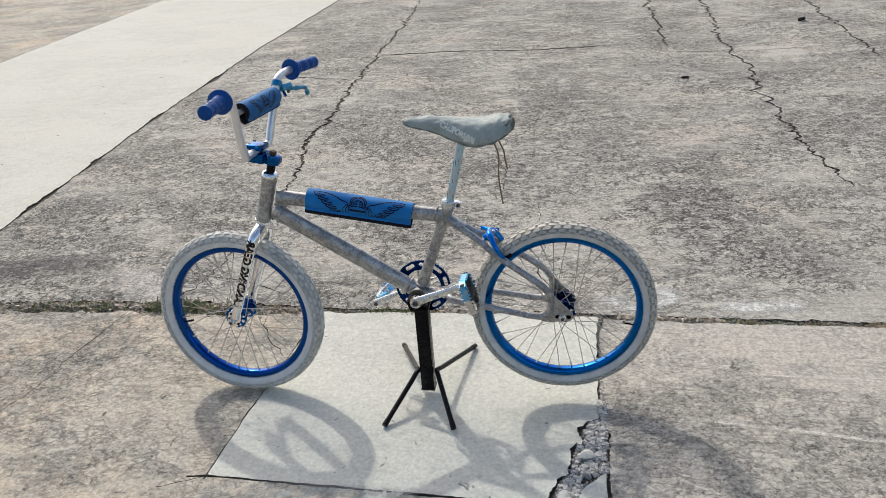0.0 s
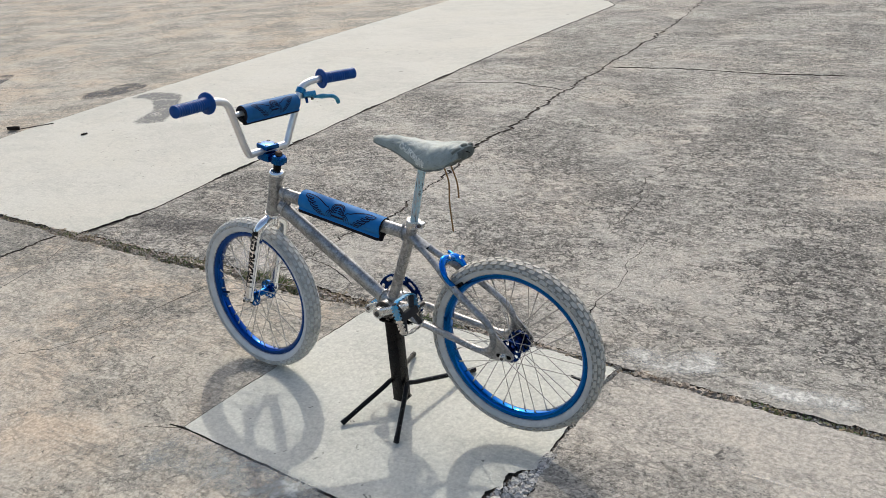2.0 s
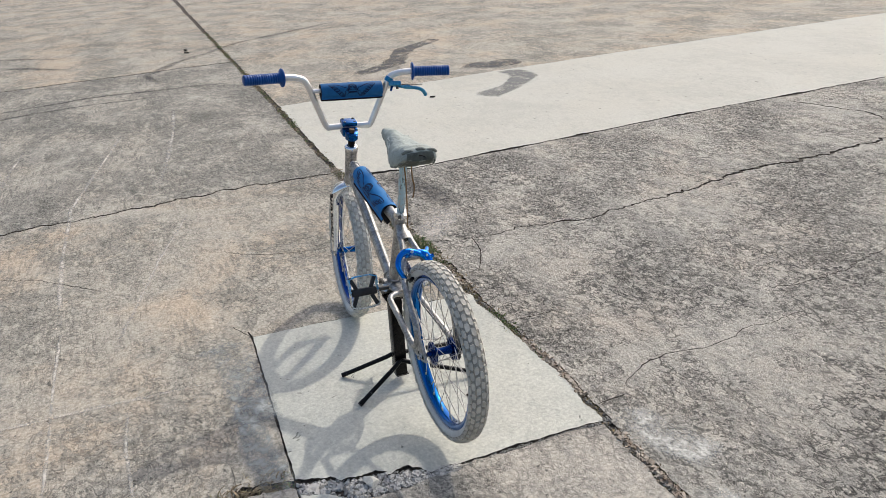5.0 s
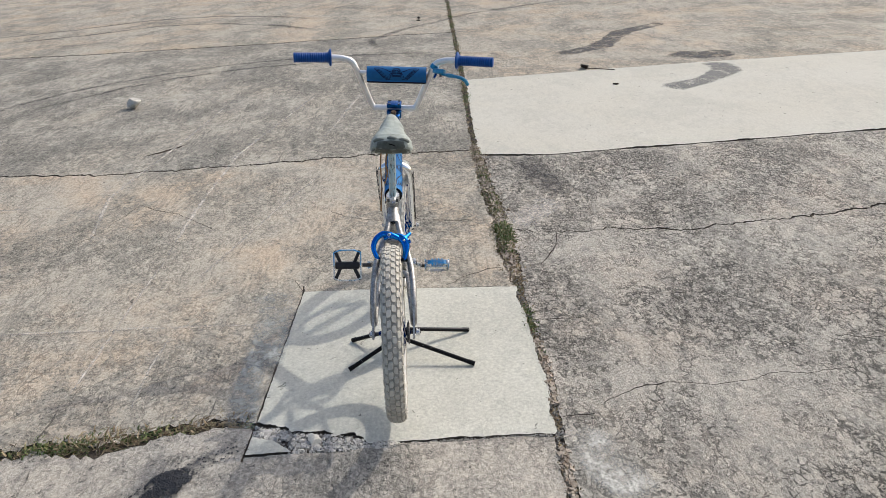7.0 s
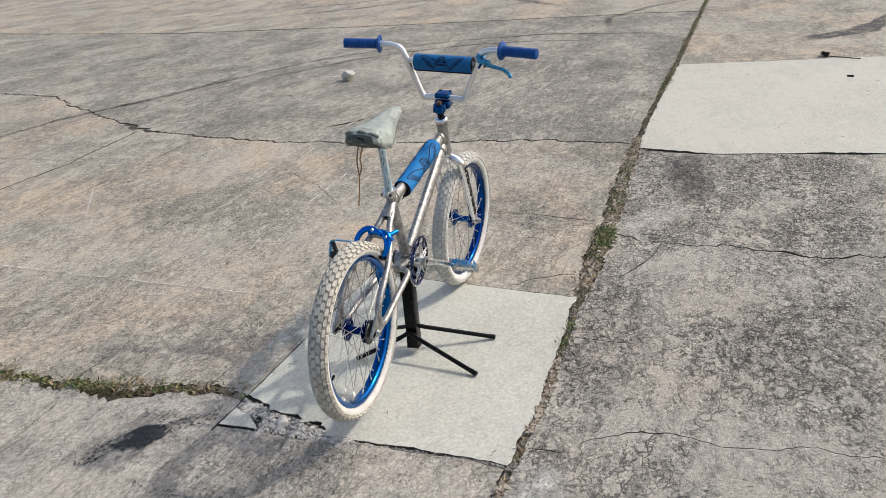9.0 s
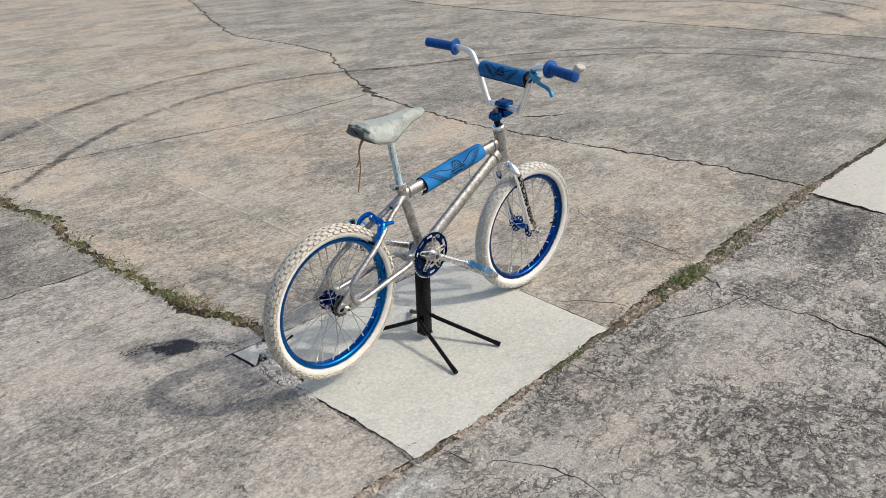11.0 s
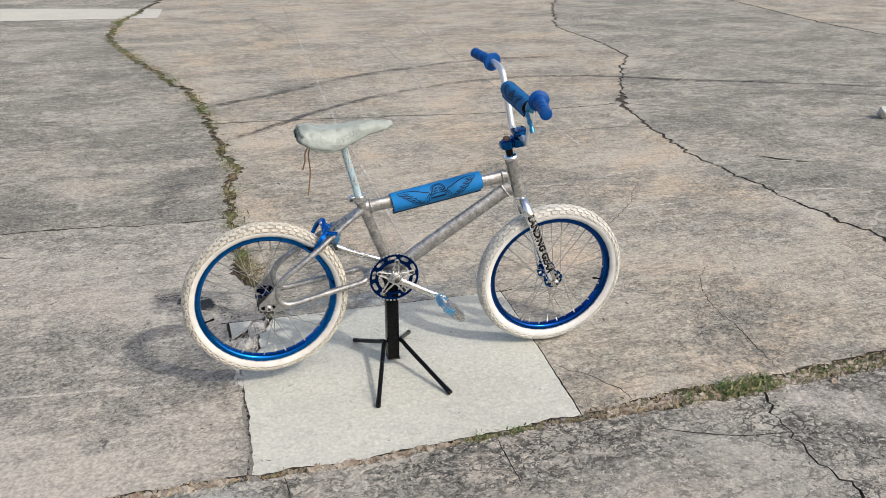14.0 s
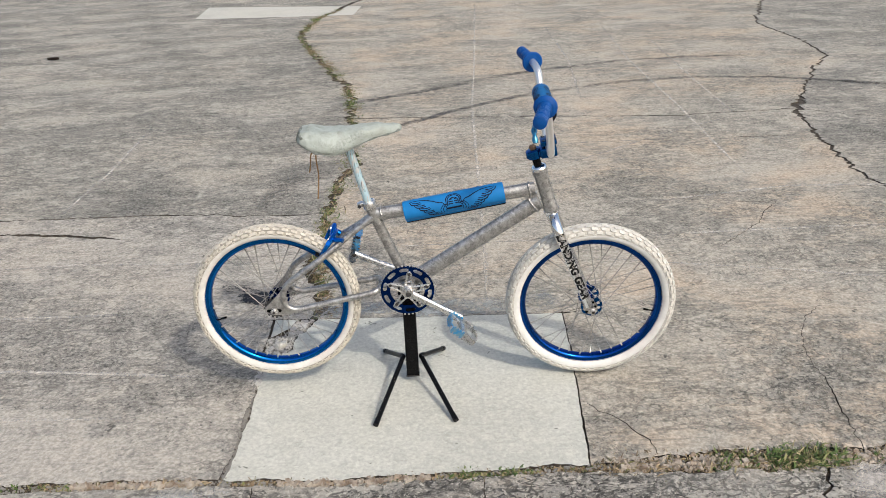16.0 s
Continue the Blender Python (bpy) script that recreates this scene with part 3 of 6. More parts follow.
LINES = [
    (JOINT_SIDE, 0.024, 0.006, False, ((0.85, -0.47, 0.30, 0.058), (1.35, -0.47, 0.35, 0.045), (1.8, -0.46, 0.35, 0.035), (2.3, -0.46, 0.3, 0.035), (-0.95, -0.44, 0.35, 0.010), (-1.7, -0.43, 0.5, 0.007), (4.5, -0.5, 2.5, 0.008))),
    (JOINT_BACK, 0.030, 0.034, False, ((-0.42, 0.9, 0.35, 0.03), (-0.44, 2.4, 0.8, 0.012))),
    (JOINT_FRONT, 0.0120, 0.024, False, ((2.56, 0.5, 0.8, 0.006), (2.8, 3.45, 0.25, 0.03), (2.55, 2.4, 0.5, 0.006))),
    ([(2.76, 3.37), (1.9, 3.32), (0.46, 3.54), (-0.46, 3.65)], 0.009, 0.012, True, ()),
    ([(2.76, 3.37), (3.2, 3.05), (3.4, 3.0)], 0.004, 0.01, True, ()),
    # pad edges
    ([(-0.535, -0.47), (-0.53, -0.1), (-0.537, 0.2), (-0.545, 0.5)], 0.008, 0.004, False, ((-0.53, -0.15, 0.05, 0.02), (-0.53, -0.40, 0.05, 0.015))),
    ([(-0.57, 0.502), (-0.3, 0.487), (0.575, 0.447), (0.63, 0.452)], 0.006, 0.0012, False, ((0.565, 0.447, 0.03, 0.004),)),
    ([(0.573, 0.46), (0.56, 0.2), (0.535, -0.1), (0.50, -0.47)], 0.005, 0.002, False, ((0.51, -0.37, 0.08, 0.004),)),
    # the grey field
    (SLAB_NEAR, 0.007, 0.007, False, ((2.44, -2.2, 0.08, 0.03), (2.5, -3.1, 0.10, 0.03), (2.53, -4.2, 0.12, 0.03), (2.41, -1.6, 0.15, 0.030), (2.40, -0.62, 0.22, 0.030))),
    ([(2.81, -8.66), (2.9, -12), (3.6, -30), (9, -FAR)], 0.006, 0.01, False, ()),
    (SLAB_FAR, 0.006, 0.006, False, ()),
    ([(1.12, -0.46), (1.08, -0.76), (1.09, -1.07), (1.02, -1.35), (1.07, -1.74), (1.12, -2.1), (1.20, -2.77), (1.23, -3.7), (1.26, -4.85), (1.34, -6.8), (1.46, -8.0), (1.7, -11.5), (2.2, -30), (3, -FAR)],
     0.007, 0.026, False, ((1.05, -1.3, 0.25, 0.005), (1.2, -2.8, 1.0, 0.010), (1.25, -5, 2, 0.006))),
    ([(1.26, -4.86), (0.57, -4.90), (0.04, -4.85), (-0.63, -4.88)], 0.015, 0.015, True, ()),
    ([(1.24, -4.0), (1.8, -4.15), (2.4, -4.0)], 0.008, 0.02, True, ()),
    ([(-1.15, -8.6), (-1.19, -6.8), (-1.20, -5.9), (-1.20, -4.78)], 0.013, 0.03, True, ()),
    ([(-1.5, -11), (-1.75, -8.2), (-1.73, -7.0), (-1.65, -5.26), (-1.62, -4.41), (-1.70, -4.03), (-1.62, -3.35), (-1.68, -2.9), (-1.65, -2.27), (-1.71, -1.66)], 0.011, 0.03, True, ()),
    ([(-1.1, -4.6), (-1.65, -4.5), (-2.3, -4.6), (-2.65, -4.5)], 0.004, 0.02, True, ()),
    ([(-2.7, -9), (-2.68, -6.4), (-2.65, -5.0), (-2.65, -4.15)], 0.010, 0.03, True, ()),
    ([(-0.375, -0.62), (-0.33, -0.73), (-0.3, -0.79), (-0.3, -0.88), (-0.32, -0.96), (-0.34, -1.03), (-0.32, -1.12), (-0.29, -1.24), (-0.3, -1.36), (-0.28, -1.5)], 0.0022, 0.012, True, ((-0.31, -0.79, 0.06, 0.003),)),
    ([(0.2, -0.49), (0.195, -0.6), (0.19, -0.7)], 0.0034, 0.005, True, ()),
    ([(-0.45, -0.485), (-0.445, -0.53), (-0.44, -0.59)], 0.005, 0.006, True, ()),
    ([(0.70, -0.6), (0.85, -0.68), (1.09, -0.74)], 0.004, 0.006, True, ()),
    ([(-0.06, -1.55), (-0.10, -1.9), (0.0, -2.2), (-0.10, -2.6)], 0.003, 0.030, True, ()),
    # the tan field
    ([(7.9, -0.62), (7.9, 0.08), (7.8, 1.07), (7.74, 2.3), (7.68, 3.7), (7.7, 6.8), (8.4, 10.8), (10, 20)], 0.013, 0.02, False, ()),
    ([(-2.9, 1.6), (-2.11, 1.57), (-1.80, 1.51), (-1.45, 1.42)], 0.020, 0.012, True, ()),
    (CRACK_LEFT, 0.012, 0.012, False, ()),
    ([(0.55, -0.16), (0.58, -0.2), (0.64, -0.26), (0.69, -0.36), (0.70, -0.42)], 0.004, 0.007, True, ()),
    ([(2.88, 1.80), (3.0, 1.68), (3.11, 1.58)], 0.026, 0.01, True, ()),
    ([(1.56, 0.41), (1.50, 0.35), (1.45, 0.29), (1.37, 0.1), (1.33, -0.11), (1.32, -0.29), (1.285, -0.45)], 0.0014, 0.012, True, ((1.32, -0.2, 0.10, 0.003),)),
    ([(0.573, 0.447), (0.64, 0.475), (0.70, 0.5)], 0.003, 0.003, True, ()),
    ([(1.86, 1.52), (1.49, 1.59), (1.19, 1.72)], 0.003, 0.012, True, ()),
    ([(1.86, 1.52), (1.65, 1.26), (1.39, 1.01)], 0.003, 0.014, True, ()),
    ([(2.04, 2.72), (2.25, 2.70), (2.45, 2.71)], 0.005, 0.008, True, ()),
]
# the broken corner of the pad and the far pale patch
PIT = [(-0.45, 0.49), (-0.385, 0.487), (-0.40, 0.43), (-0.445, 0.37), (-0.44, 0.27), (-0.48, 0.24), (-0.47, 0.18), (-0.515, 0.12), (-0.52, 0.05), (-0.545, 0.05), (-0.545, 0.36), (-0.50, 0.385)]
PATCH = [(-3.25, 10.05), (-3.4, 11.55), (-0.85, 10.83), (-0.90, 9.77)]


def region(x, y):
    """Which concrete lies at a place."""
    if -0.54 < x < 0.5 + (y + 0.47) * 0.078 and -0.47 < y < 0.47:
        return NEW_PALE
    if -8.85 < y < -0.5:
        near = np.interp(-y, [-p[1] for p in SLAB_NEAR], [p[0] for p in SLAB_NEAR])
        far = np.interp(-y, [-p[1] for p in SLAB_FAR], [p[0] for p in SLAB_FAR])
        if near < x < far:
            return BIG_PALE
    side = np.interp(x, [p[0] for p in JOINT_SIDE], [p[1] for p in JOINT_SIDE])
    if y < side:
        rim = np.interp(-y, (0, 8.75, 12, 30, 160), (2.5, 2.82, 2.9, 3.6, 9))
        return OLD_GREY if x < rim else FAR_TAN
    back = np.interp(y, [p[1] for p in JOINT_BACK], [p[0] for p in JOINT_BACK])
    front = np.interp(y, [p[1] for p in JOINT_FRONT], [p[0] for p in JOINT_FRONT])
    left = np.interp(x, [p[0] for p in CRACK_LEFT], [p[1] for p in CRACK_LEFT])
    if x < back and y < left:
        return OLD_SAND
    if back < x < front and y < 3.5:
        return OLD_TAN
    return OLD_DUSTY if x < 7.6 else FAR_TAN


def build_ground():
    bed = bmesh.new()
    s = 600
    bed.faces.new([bed.verts.new(v) for v in ((-s, -s, -0.010), (s, -s, -0.010), (s, s, -0.010), (-s, s, -0.010))])
    ground = tagged(mesh_ob("ground", bed, DIRT, False), "dirt bed under cracked old concrete slabs", "ground", "", "structure")
    verts, faces = [], []

    def poly(pts):
        faces.append(list(range(len(verts), len(verts) + len(pts))))
        verts.extend(Vector((p[0], p[1])) for p in pts)

    poly([(-FAR, -FAR), (FAR, -FAR), (FAR, FAR), (-FAR, FAR)])
    for i, (ctrl, width, sway, taper, swell) in enumerate(LINES):
        line = jagged(ctrl, 0.014 if i < 8 else 0.018, sway, i * 11.3)
        if max(abs(v) for v in ctrl[-1]) >= FAR:
            line.append(line[-1] + (line[-1] - line[-2]).normalized() * 2)
        if max(abs(v) for v in ctrl[0]) >= FAR:
            line.insert(0, line[0] + (line[0] - line[1]).normalized() * 2)
        poly(strip(line, width, i * 17.7, 0.42 if i == 0 else 0.75, taper, swell))
    poly(jagged([Vector(p) for p in PIT] + [Vector(PIT[0])], 0.008, 0.012, 91.0)[:-1])
    poly(jagged([Vector(p) for p in PATCH] + [Vector(PATCH[0])], 0.2, 0.01, 95.0)[:-1])
    patch_id = len(faces) - 1
    edges = [(a, b) for loop in faces for a, b in zip(loop, loop[1:] + loop[:1])]
    vo, eo, fo, _, _, _ = delaunay_2d_cdt(verts, edges, [], 0, 1e-5)
    flat = np.array([(v.x, v.y) for v in vo])
    fo = [list(f) for f in fo]
    mids = flat[np.array(fo)].mean(axis=1)

    def inside(loop):
        """Winding test of all triangle middles against one outline."""
        p = np.array([(verts[k].x, verts[k].y) for k in loop])
        lo, hi = p.min(axis=0), p.max(axis=0)
        near = np.nonzero(((mids > lo) & (mids < hi)).all(axis=1))[0]
        turns = np.zeros(len(near), int)
        m = mids[near]
        for (x0, y0), (x1, y1) in zip(p, np.roll(p, -1, axis=0)):
            left = (x1 - x0) * (m[:, 1] - y0) - (m[:, 0] - x0) * (y1 - y0)
            turns += ((y0 <= m[:, 1]) & (y1 > m[:, 1]) & (left > 0)).astype(int)
            turns -= ((y0 > m[:, 1]) & (y1 <= m[:, 1]) & (left < 0)).astype(int)
        out = np.zeros(len(mids), bool)
        out[near[turns != 0]] = True
        return out

    gap = np.zeros(len(fo), bool)
    for k, loop in enumerate(faces):
        if k not in (0, patch_id):
            gap |= inside(loop)
    in_patch = inside(faces[patch_id])
    keep = [(f, bool(in_patch[i])) for i, f in enumerate(fo) if not gap[i] and abs(mids[i]).max() < FAR]
    # pieces that hang together are one slab
    parent = list(range(len(keep)))

    def find(a):
        while parent[a] != a:
            parent[a] = parent[parent[a]]
            a = parent[a]
        return a

    by_edge = {}
    for i, (f, patch) in enumerate(keep):
        for a, b in zip(f, f[1:] + f[:1]):
            k = (min(a, b), max(a, b))
            if k in by_edge and keep[by_edge[k]][1] == patch:
                parent[find(i)] = find(by_edge[k])
            by_edge[k] = i
    groups = {}
    for i in range(len(keep)):
        groups.setdefault(find(i), []).append(i)
    crumbs = bmesh.new()
    for n, (_, members) in enumerate(sorted(groups.items())):
        tris = [keep[i][0] for i in members]
        area, cx, cy = 0.0, 0.0, 0.0
        best = None
        for f in tris:
            a, b, c = (vo[k] for k in f)
            s2 = abs((b - a).cross(c - a)) / 2
            m = (a + b + c) / 3
            area += s2
            if m.length < 60 and (best is None or s2 > best[0]):
                best = (s2, m)
        if area < 2e-5 or best is None and area < 1.0:
            continue
        m = best[1] if best else Vector((50, 50))
        mat = BIG_PALE if keep[members[0]][1] else region(m.x, m.y)
        small = area < 0.004
        bm = crumbs if small else bmesh.new()
        level = -0.004 if small else (0.0 if mat in (NEW_PALE, BIG_PALE) else -0.001 - 0.002 * ((n * 37) % 5) / 5)
        idx, count = {}, {}
        for f in tris:
            for k in f:
                if k not in idx:
                    idx[k] = bm.verts.new((vo[k].x, vo[k].y, level))
            a, b, c = (vo[k] for k in f)
            order = f if (b - a).cross(c - a) > 0 else f[::-1]
            bm.faces.new([idx[k] for k in order])
            for a, b in zip(order, order[1:] + order[:1]):
                count[(a, b)] = 1
        for (a, b) in list(count):
            if (b, a) not in count:
                p, q = idx[a], idx[b]
                lo = [bm.verts.new((v.co.x, v.co.y, -0.03)) for v in (p, q)]
                wall = bm.faces.new((q, p, lo[0], lo[1]))
                wall.material_index = 0 if small else 1
        if not small:
            me = bpy.data.meshes.new("concrete_slab")
            bm.to_mesh(me)
            bm.free()
            me.materials.append(mat)
            me.materials.append(DIRT)
            ob = new("concrete_slab", me)
            ob.parent = ground
            if mat is NEW_PALE:
                ob["label"] = "smooth pale newer concrete pad"
            elif mat is BIG_PALE:
                ob["label"] = "broad pale smooth concrete slab"
            elif mat is OLD_GREY:
                ob["label"] = "rough grey weathered concrete with dark lichen specks"
    cr = part("concrete_crumbs", crumbs, STONE, ground, "loose flakes of concrete along the cracks", False)
    cr["kind"] = "stuff"
    return ground


GROUND = build_ground()


def film_strip(name, ctrl, width, mat, seed, label, z=0.0012, sway=0.02):
    """A thin stain lying on the slabs along a line; its first UV coordinate is 0 at the rims and 1 in the middle."""
    line = jagged(ctrl, 0.06, sway, seed)
    bm = bmesh.new()
    uv = bm.loops.layers.uv.new("rim")
    rows = []
    n = len(line) - 1
    for i, q in enumerate(line):
        d = line[min(i + 1, n)] - line[max(i - 1, 0)]
        side = Vector((-d.y, d.x)).normalized()
        w = width * (1 + 0.35 * noise.noise(Vector((q.x * 1.7, q.y * 1.7, seed)))) / 2
        end = min(1.0, min(i, n - i) / max(1.0, n * 0.12))
        rows.append([(bm.verts.new((*(q + side * w * k), z)), (1 - abs(k)) * end) for k in (-1, -0.5, 0, 0.5, 1)])
    for a, b in zip(rows, rows[1:]):
        for k in range(4):
            f = bm.faces.new((a[k][0], b[k][0], b[k + 1][0], a[k + 1][0]))
            for loop, (_, r) in zip(f.loops, (a[k], b[k], b[k + 1], a[k + 1])):
                loop[uv].uv = (r, 0.5)
    bmesh.ops.recalc_face_normals(bm, faces=bm.faces)
    return part(name, bm, mat, GROUND, label, False)


MARK = "faint dark tyre skid mark on the concrete"
film_strip("tyre_mark", [(-0.75, 4.0), (-0.42, 4.2), (0.1, 4.52), (0.74, 4.95), (1.35, 5.25), (1.97, 5.44), (2.6, 5.50), (3.25, 5.44)], 0.13, SKID, 3.0, MARK)
film_strip("tyre_mark", [(-0.6, 2.95), (-0.2, 3.3), (0.28, 3.74), (0.91, 4.17), (1.6, 4.48), (2.3, 4.57), (3.0, 4.46), (3.6, 4.10), (4.2, 3.82), (4.78, 3.53), (5.28, 3.24), (5.67, 2.9), (6.0, 2.5), (6.38, 1.85), (6.6, 1.0), (6.5, -0.1), (6.1, -1.2)], 0.10, SKID, 4.0, MARK)
film_strip("tyre_mark", [(4.5, 3.36), (4.95, 3.02), (5.4, 2.72), (5.75, 2.32), (6.05, 1.75), (6.2, 1.1), (6.15, 0.3)], 0.09, SKID, 9.0, MARK)
film_strip("tyre_mark", [(3.4, 4.25), (3.75, 4.0), (4.2, 3.8), (4.6, 3.75)], 0.12, SKID, 10.0, MARK)
film_strip("tyre_mark", [(9.6, 6.2), (10.18, 5.01), (10.92, 4.07), (11.02, 2.97), (10.58, 1.96), (9.98, 1.35)], 0.17, SKID, 5.0, MARK)
film_strip("tyre_mark", [(9.0, 5.6), (9.46, 4.64), (10.15, 3.66), (10.04, 2.75), (9.47, 1.78), (8.74, 1.2)], 0.15, SKID, 7.0, MARK)
film_strip("tyre_mark", [(6.75, 0.1), (6.97, 0.32), (7.65, 0.40), (8.26, 0.08), (9.62, -0.92), (11.0, -2.8)], 0.15, SKID, 6.0, MARK)
film_strip("tyre_mark", [(-0.86, 1.7), (-0.79, 1.95), (-0.70, 2.25), (-0.55, 2.6)], 0.20, SKID_SOFT, 8.0, MARK)
TARRED = "dark grey tar smear on the concrete"
film_strip("tar_smear", [(5.9, -1.6), (6.29, -2.16), (6.8, -2.4), (7.19, -2.6), (7.75, -3.25)], 0.27, TAR_GREY, 11.0, TARRED, 0.0016)
film_strip("tar_smear", [(5.62, -2.7), (5.46, -2.95), (5.46, -3.3)], 0.42, TAR_GREY, 12.0, TARRED, 0.0016)
film_strip("tar_smear", [(5.05, -2.95), (4.65, -2.92), (4.35, -2.65), (4.05, -2.2)], 0.29, SLAB_SMEAR, 13.0, "grey smear across the pale slab", 0.0016)


def tar_blot():
    """A black cake of tar pressed into the slab: crumbled, rough-rimmed, with flakes round it."""
    bm = bmesh.new()
    mid = Vector((-0.650, 0.702))
    along, across = Vector((0.80, -0.60)), Vector((0.60, 0.80))
    step, made = 0.0034, {}

    def corner(i, j):
        if (i, j) not in made:
            q = mid + along * (i * step) + across * (j * step)
            q += Vector((noise.noise(Vector((q.x * 300, q.y * 300, 5))), noise.noise(Vector((q.x * 300, q.y * 300, 8))))) * step * 0.9
            lump = 0.0030 + 0.0022 * noise.noise(Vector((q.x * 55, q.y * 55, 2))) + 0.0026 * noise.noise(Vector((q.x * 210, q.y * 210, 2)))
            made[i, j] = bm.verts.new((*q, max(0.0009, lump)))
        return made[i, j]

    for i in range(-34, 34):
        for j in range(-24, 24):
            u, v = (i + 0.5) * step / 0.080, (j + 0.5) * step / 0.052
            q = Vector((u, v, 0))
            reach = 1 + 0.30 * noise.noise(q * 1.7) + 0.28 * noise.noise(q * 5.2 + Vector((0, 0, 4))) + 0.2 * noise.noise(q * 14)
            worn = noise.noise(q * 2.6 + Vector((3, 0, 1))) + 0.5 * noise.noise(q * 9 + Vector((3, 0, 1)))
            if q.length < reach and not (u < -0.25 and worn > 0.16):
                bm.faces.new((corner(i, j), corner(i + 1, j), corner(i + 1, j + 1), corner(i, j + 1)))
    r = random.Random(31)
    for _ in range(190):
        if r.random() < 0.55:
            t = r.random()
            q = Vector((-0.80, 0.80)).lerp(Vector((-0.66, 0.77)), t) + Vector((r.gauss(0, 0.020), r.gauss(0, 0.016)))
        else:
            t = r.random() ** 1.5
            q = Vector((-0.60, 0.68)).lerp(Vector((-0.50, 0.51)), t) + Vector((r.gauss(0, 0.020), r.gauss(0, 0.018)))
        size, turn, n = r.uniform(0.0015, 0.007), r.uniform(0, 6.28), 6
        flake = [bm.verts.new((q.x + size * r.uniform(0.4, 1) * math.cos(turn + 6.283 * k / n), q.y + size * r.uniform(0.3, 0.8) * math.sin(turn + 6.283 * k / n), 0.0012)) for k in range(n)]
        bm.faces.new(flake)
    part("tar_smear", bm, TAR_WET, GROUND, "black tar blot on the concrete", False)


tar_blot()
film_strip("tar_smear", [(-0.80, 0.80), (-0.72, 0.79), (-0.62, 0.755)], 0.075, SKID_SOFT, 16.0, "dark smudge beside the tar blot", 0.0014, 0.008)
film_strip("tar_smear", [(-0.60, 0.70), (-0.55, 0.62), (-0.50, 0.53)], 0.06, SKID_SOFT, 17.0, "dark smudge beside the tar blot", 0.0014, 0.012)
film_strip("tar_smear", [(-0.86, 0.88), (-0.70, 0.82), (-0.66, 0.88)], 0.10, SKID_SOFT, 15.0, "dark smudge beside the tar blot", 0.0014, 0.01)
film_strip("cement_smear", [(-0.42, 0.535), (-0.15, 0.56), (0.0, 0.55)], 0.10, CEMENT, 21.0, "grey cement smear along the pad's edge", 0.0014, 0.004)
film_strip("cement_smear", [(-0.05, 0.53), (0.2, 0.535), (0.42, 0.535), (0.585, 0.54)], 0.17, CEMENT, 26.0, "bluish grey cement smear along the pad's edge", 0.0016, 0.004)
film_strip("cement_smear", [(0.40, 0.56), (0.50, 0.60), (0.56, 0.64)], 0.09, CEMENT, 27.0, "bluish grey cement smear along the pad's edge", 0.0019, 0.004)
film_strip("cement_smear", [(-1.50, -0.53), (-1.75, -0.54), (-2.1, -0.53)], 0.09, LIME, 29.0, "whitish worn edge of the slab", 0.0017)
film_strip("cement_smear", [(-0.92, -0.525), (-1.06, -0.54), (-1.28, -0.54)], 0.11, LIME, 22.0, "whitish worn edge of the slab", 0.0014)
film_strip("cement_smear", [(-0.50, -0.54), (-0.68, -0.55), (-0.85, -0.62)], 0.16, LIME, 23.0, "whitish worn edge of the slab", 0.0014)
film_strip("cement_smear", [(1.55, -0.80), (1.42, -0.70), (1.30, -0.60), (1.16, -0.56)], 0.20, CHALK, 24.0, "pale worn wedge of the slab", 0.0014)
film_strip("tar_smear", [(2.38, -0.74), (1.95, -0.80), (1.55, -0.86)], 0.22, SKID, 25.0, "dark weathered stain on the slab", 0.0013)
SCUFF = "faint pale scuff line on the concrete"
for k, (pts, width) in enumerate((
        ([(-0.17, 1.18), (0.11, 1.17), (0.42, 1.17), (1.03, 1.155)], 0.016), ([(1.0, 1.16), (1.8, 1.17), (2.76, 1.14), (4.63, 0.78)], 0.03),
        ([(0.34, 1.78), (0.32, 1.17), (0.29, 0.54)], 0.010), ([(0.27, 0.92), (0.02, 0.94), (-0.26, 0.93)], 0.016),
        ([(0.30, 0.6), (0.39, 2.6), (0.44, 3.86), (0.53, 4.95), (0.94, 10.9)], 0.028), ([(1.86, 1.91), (1.97, 3.55), (2.06, 5.45), (2.3, 8.0)], 0.026),
        ([(2.28, 3.21), (2.38, 4.6), (2.6, 7.0)], 0.026), ([(1.3, 3.9), (1.5, 5.6), (1.6, 8)], 0.026), ([(-1.90, 1.75), (-1.9, 2.6), (-1.96, 3.65)], 0.030),
        ([(-0.7, 0.1), (-1.4, 0.2), (-2.3, 0.24)], 0.03), ([(0.75, 0.95), (1.6, 0.72), (2.3, 0.5)], 0.018), ([(1.2, 1.6), (2.0, 1.75), (3.4, 1.6), (4.6, 1.5)], 0.03),
        ([(3.0, 0.6), (4.4, 0.4), (5.5, 0.3)], 0.035), ([(0.9, 2.3), (1.7, 2.9), (2.2, 3.2)], 0.02), ([(-2.6, 0.55), (-1.8, 0.62), (-1.1, 0.6)], 0.025),
        ([(-2.4, 0.0), (-1.7, -0.08), (-0.9, -0.12)], 0.02), ([(-0.7, 1.05), (-1.5, 1.12), (-2.6, 1.1)], 0.02), ([(0.5, 2.70), (1.13, 2.74), (1.65, 2.73)], 0.02))):
    film_strip("scuff_line", pts, width, SCRATCH, 31.0 + k, SCUFF, 0.0012, 0.003)
HAIRLINE = "fine dark hairline in the concrete"
film_strip("scuff_line", [(0.5, 2.70), (1.13, 2.74), (1.65, 2.73)], 0.02, SCRATCH, 44.0, SCUFF, 0.0012, 0.004)
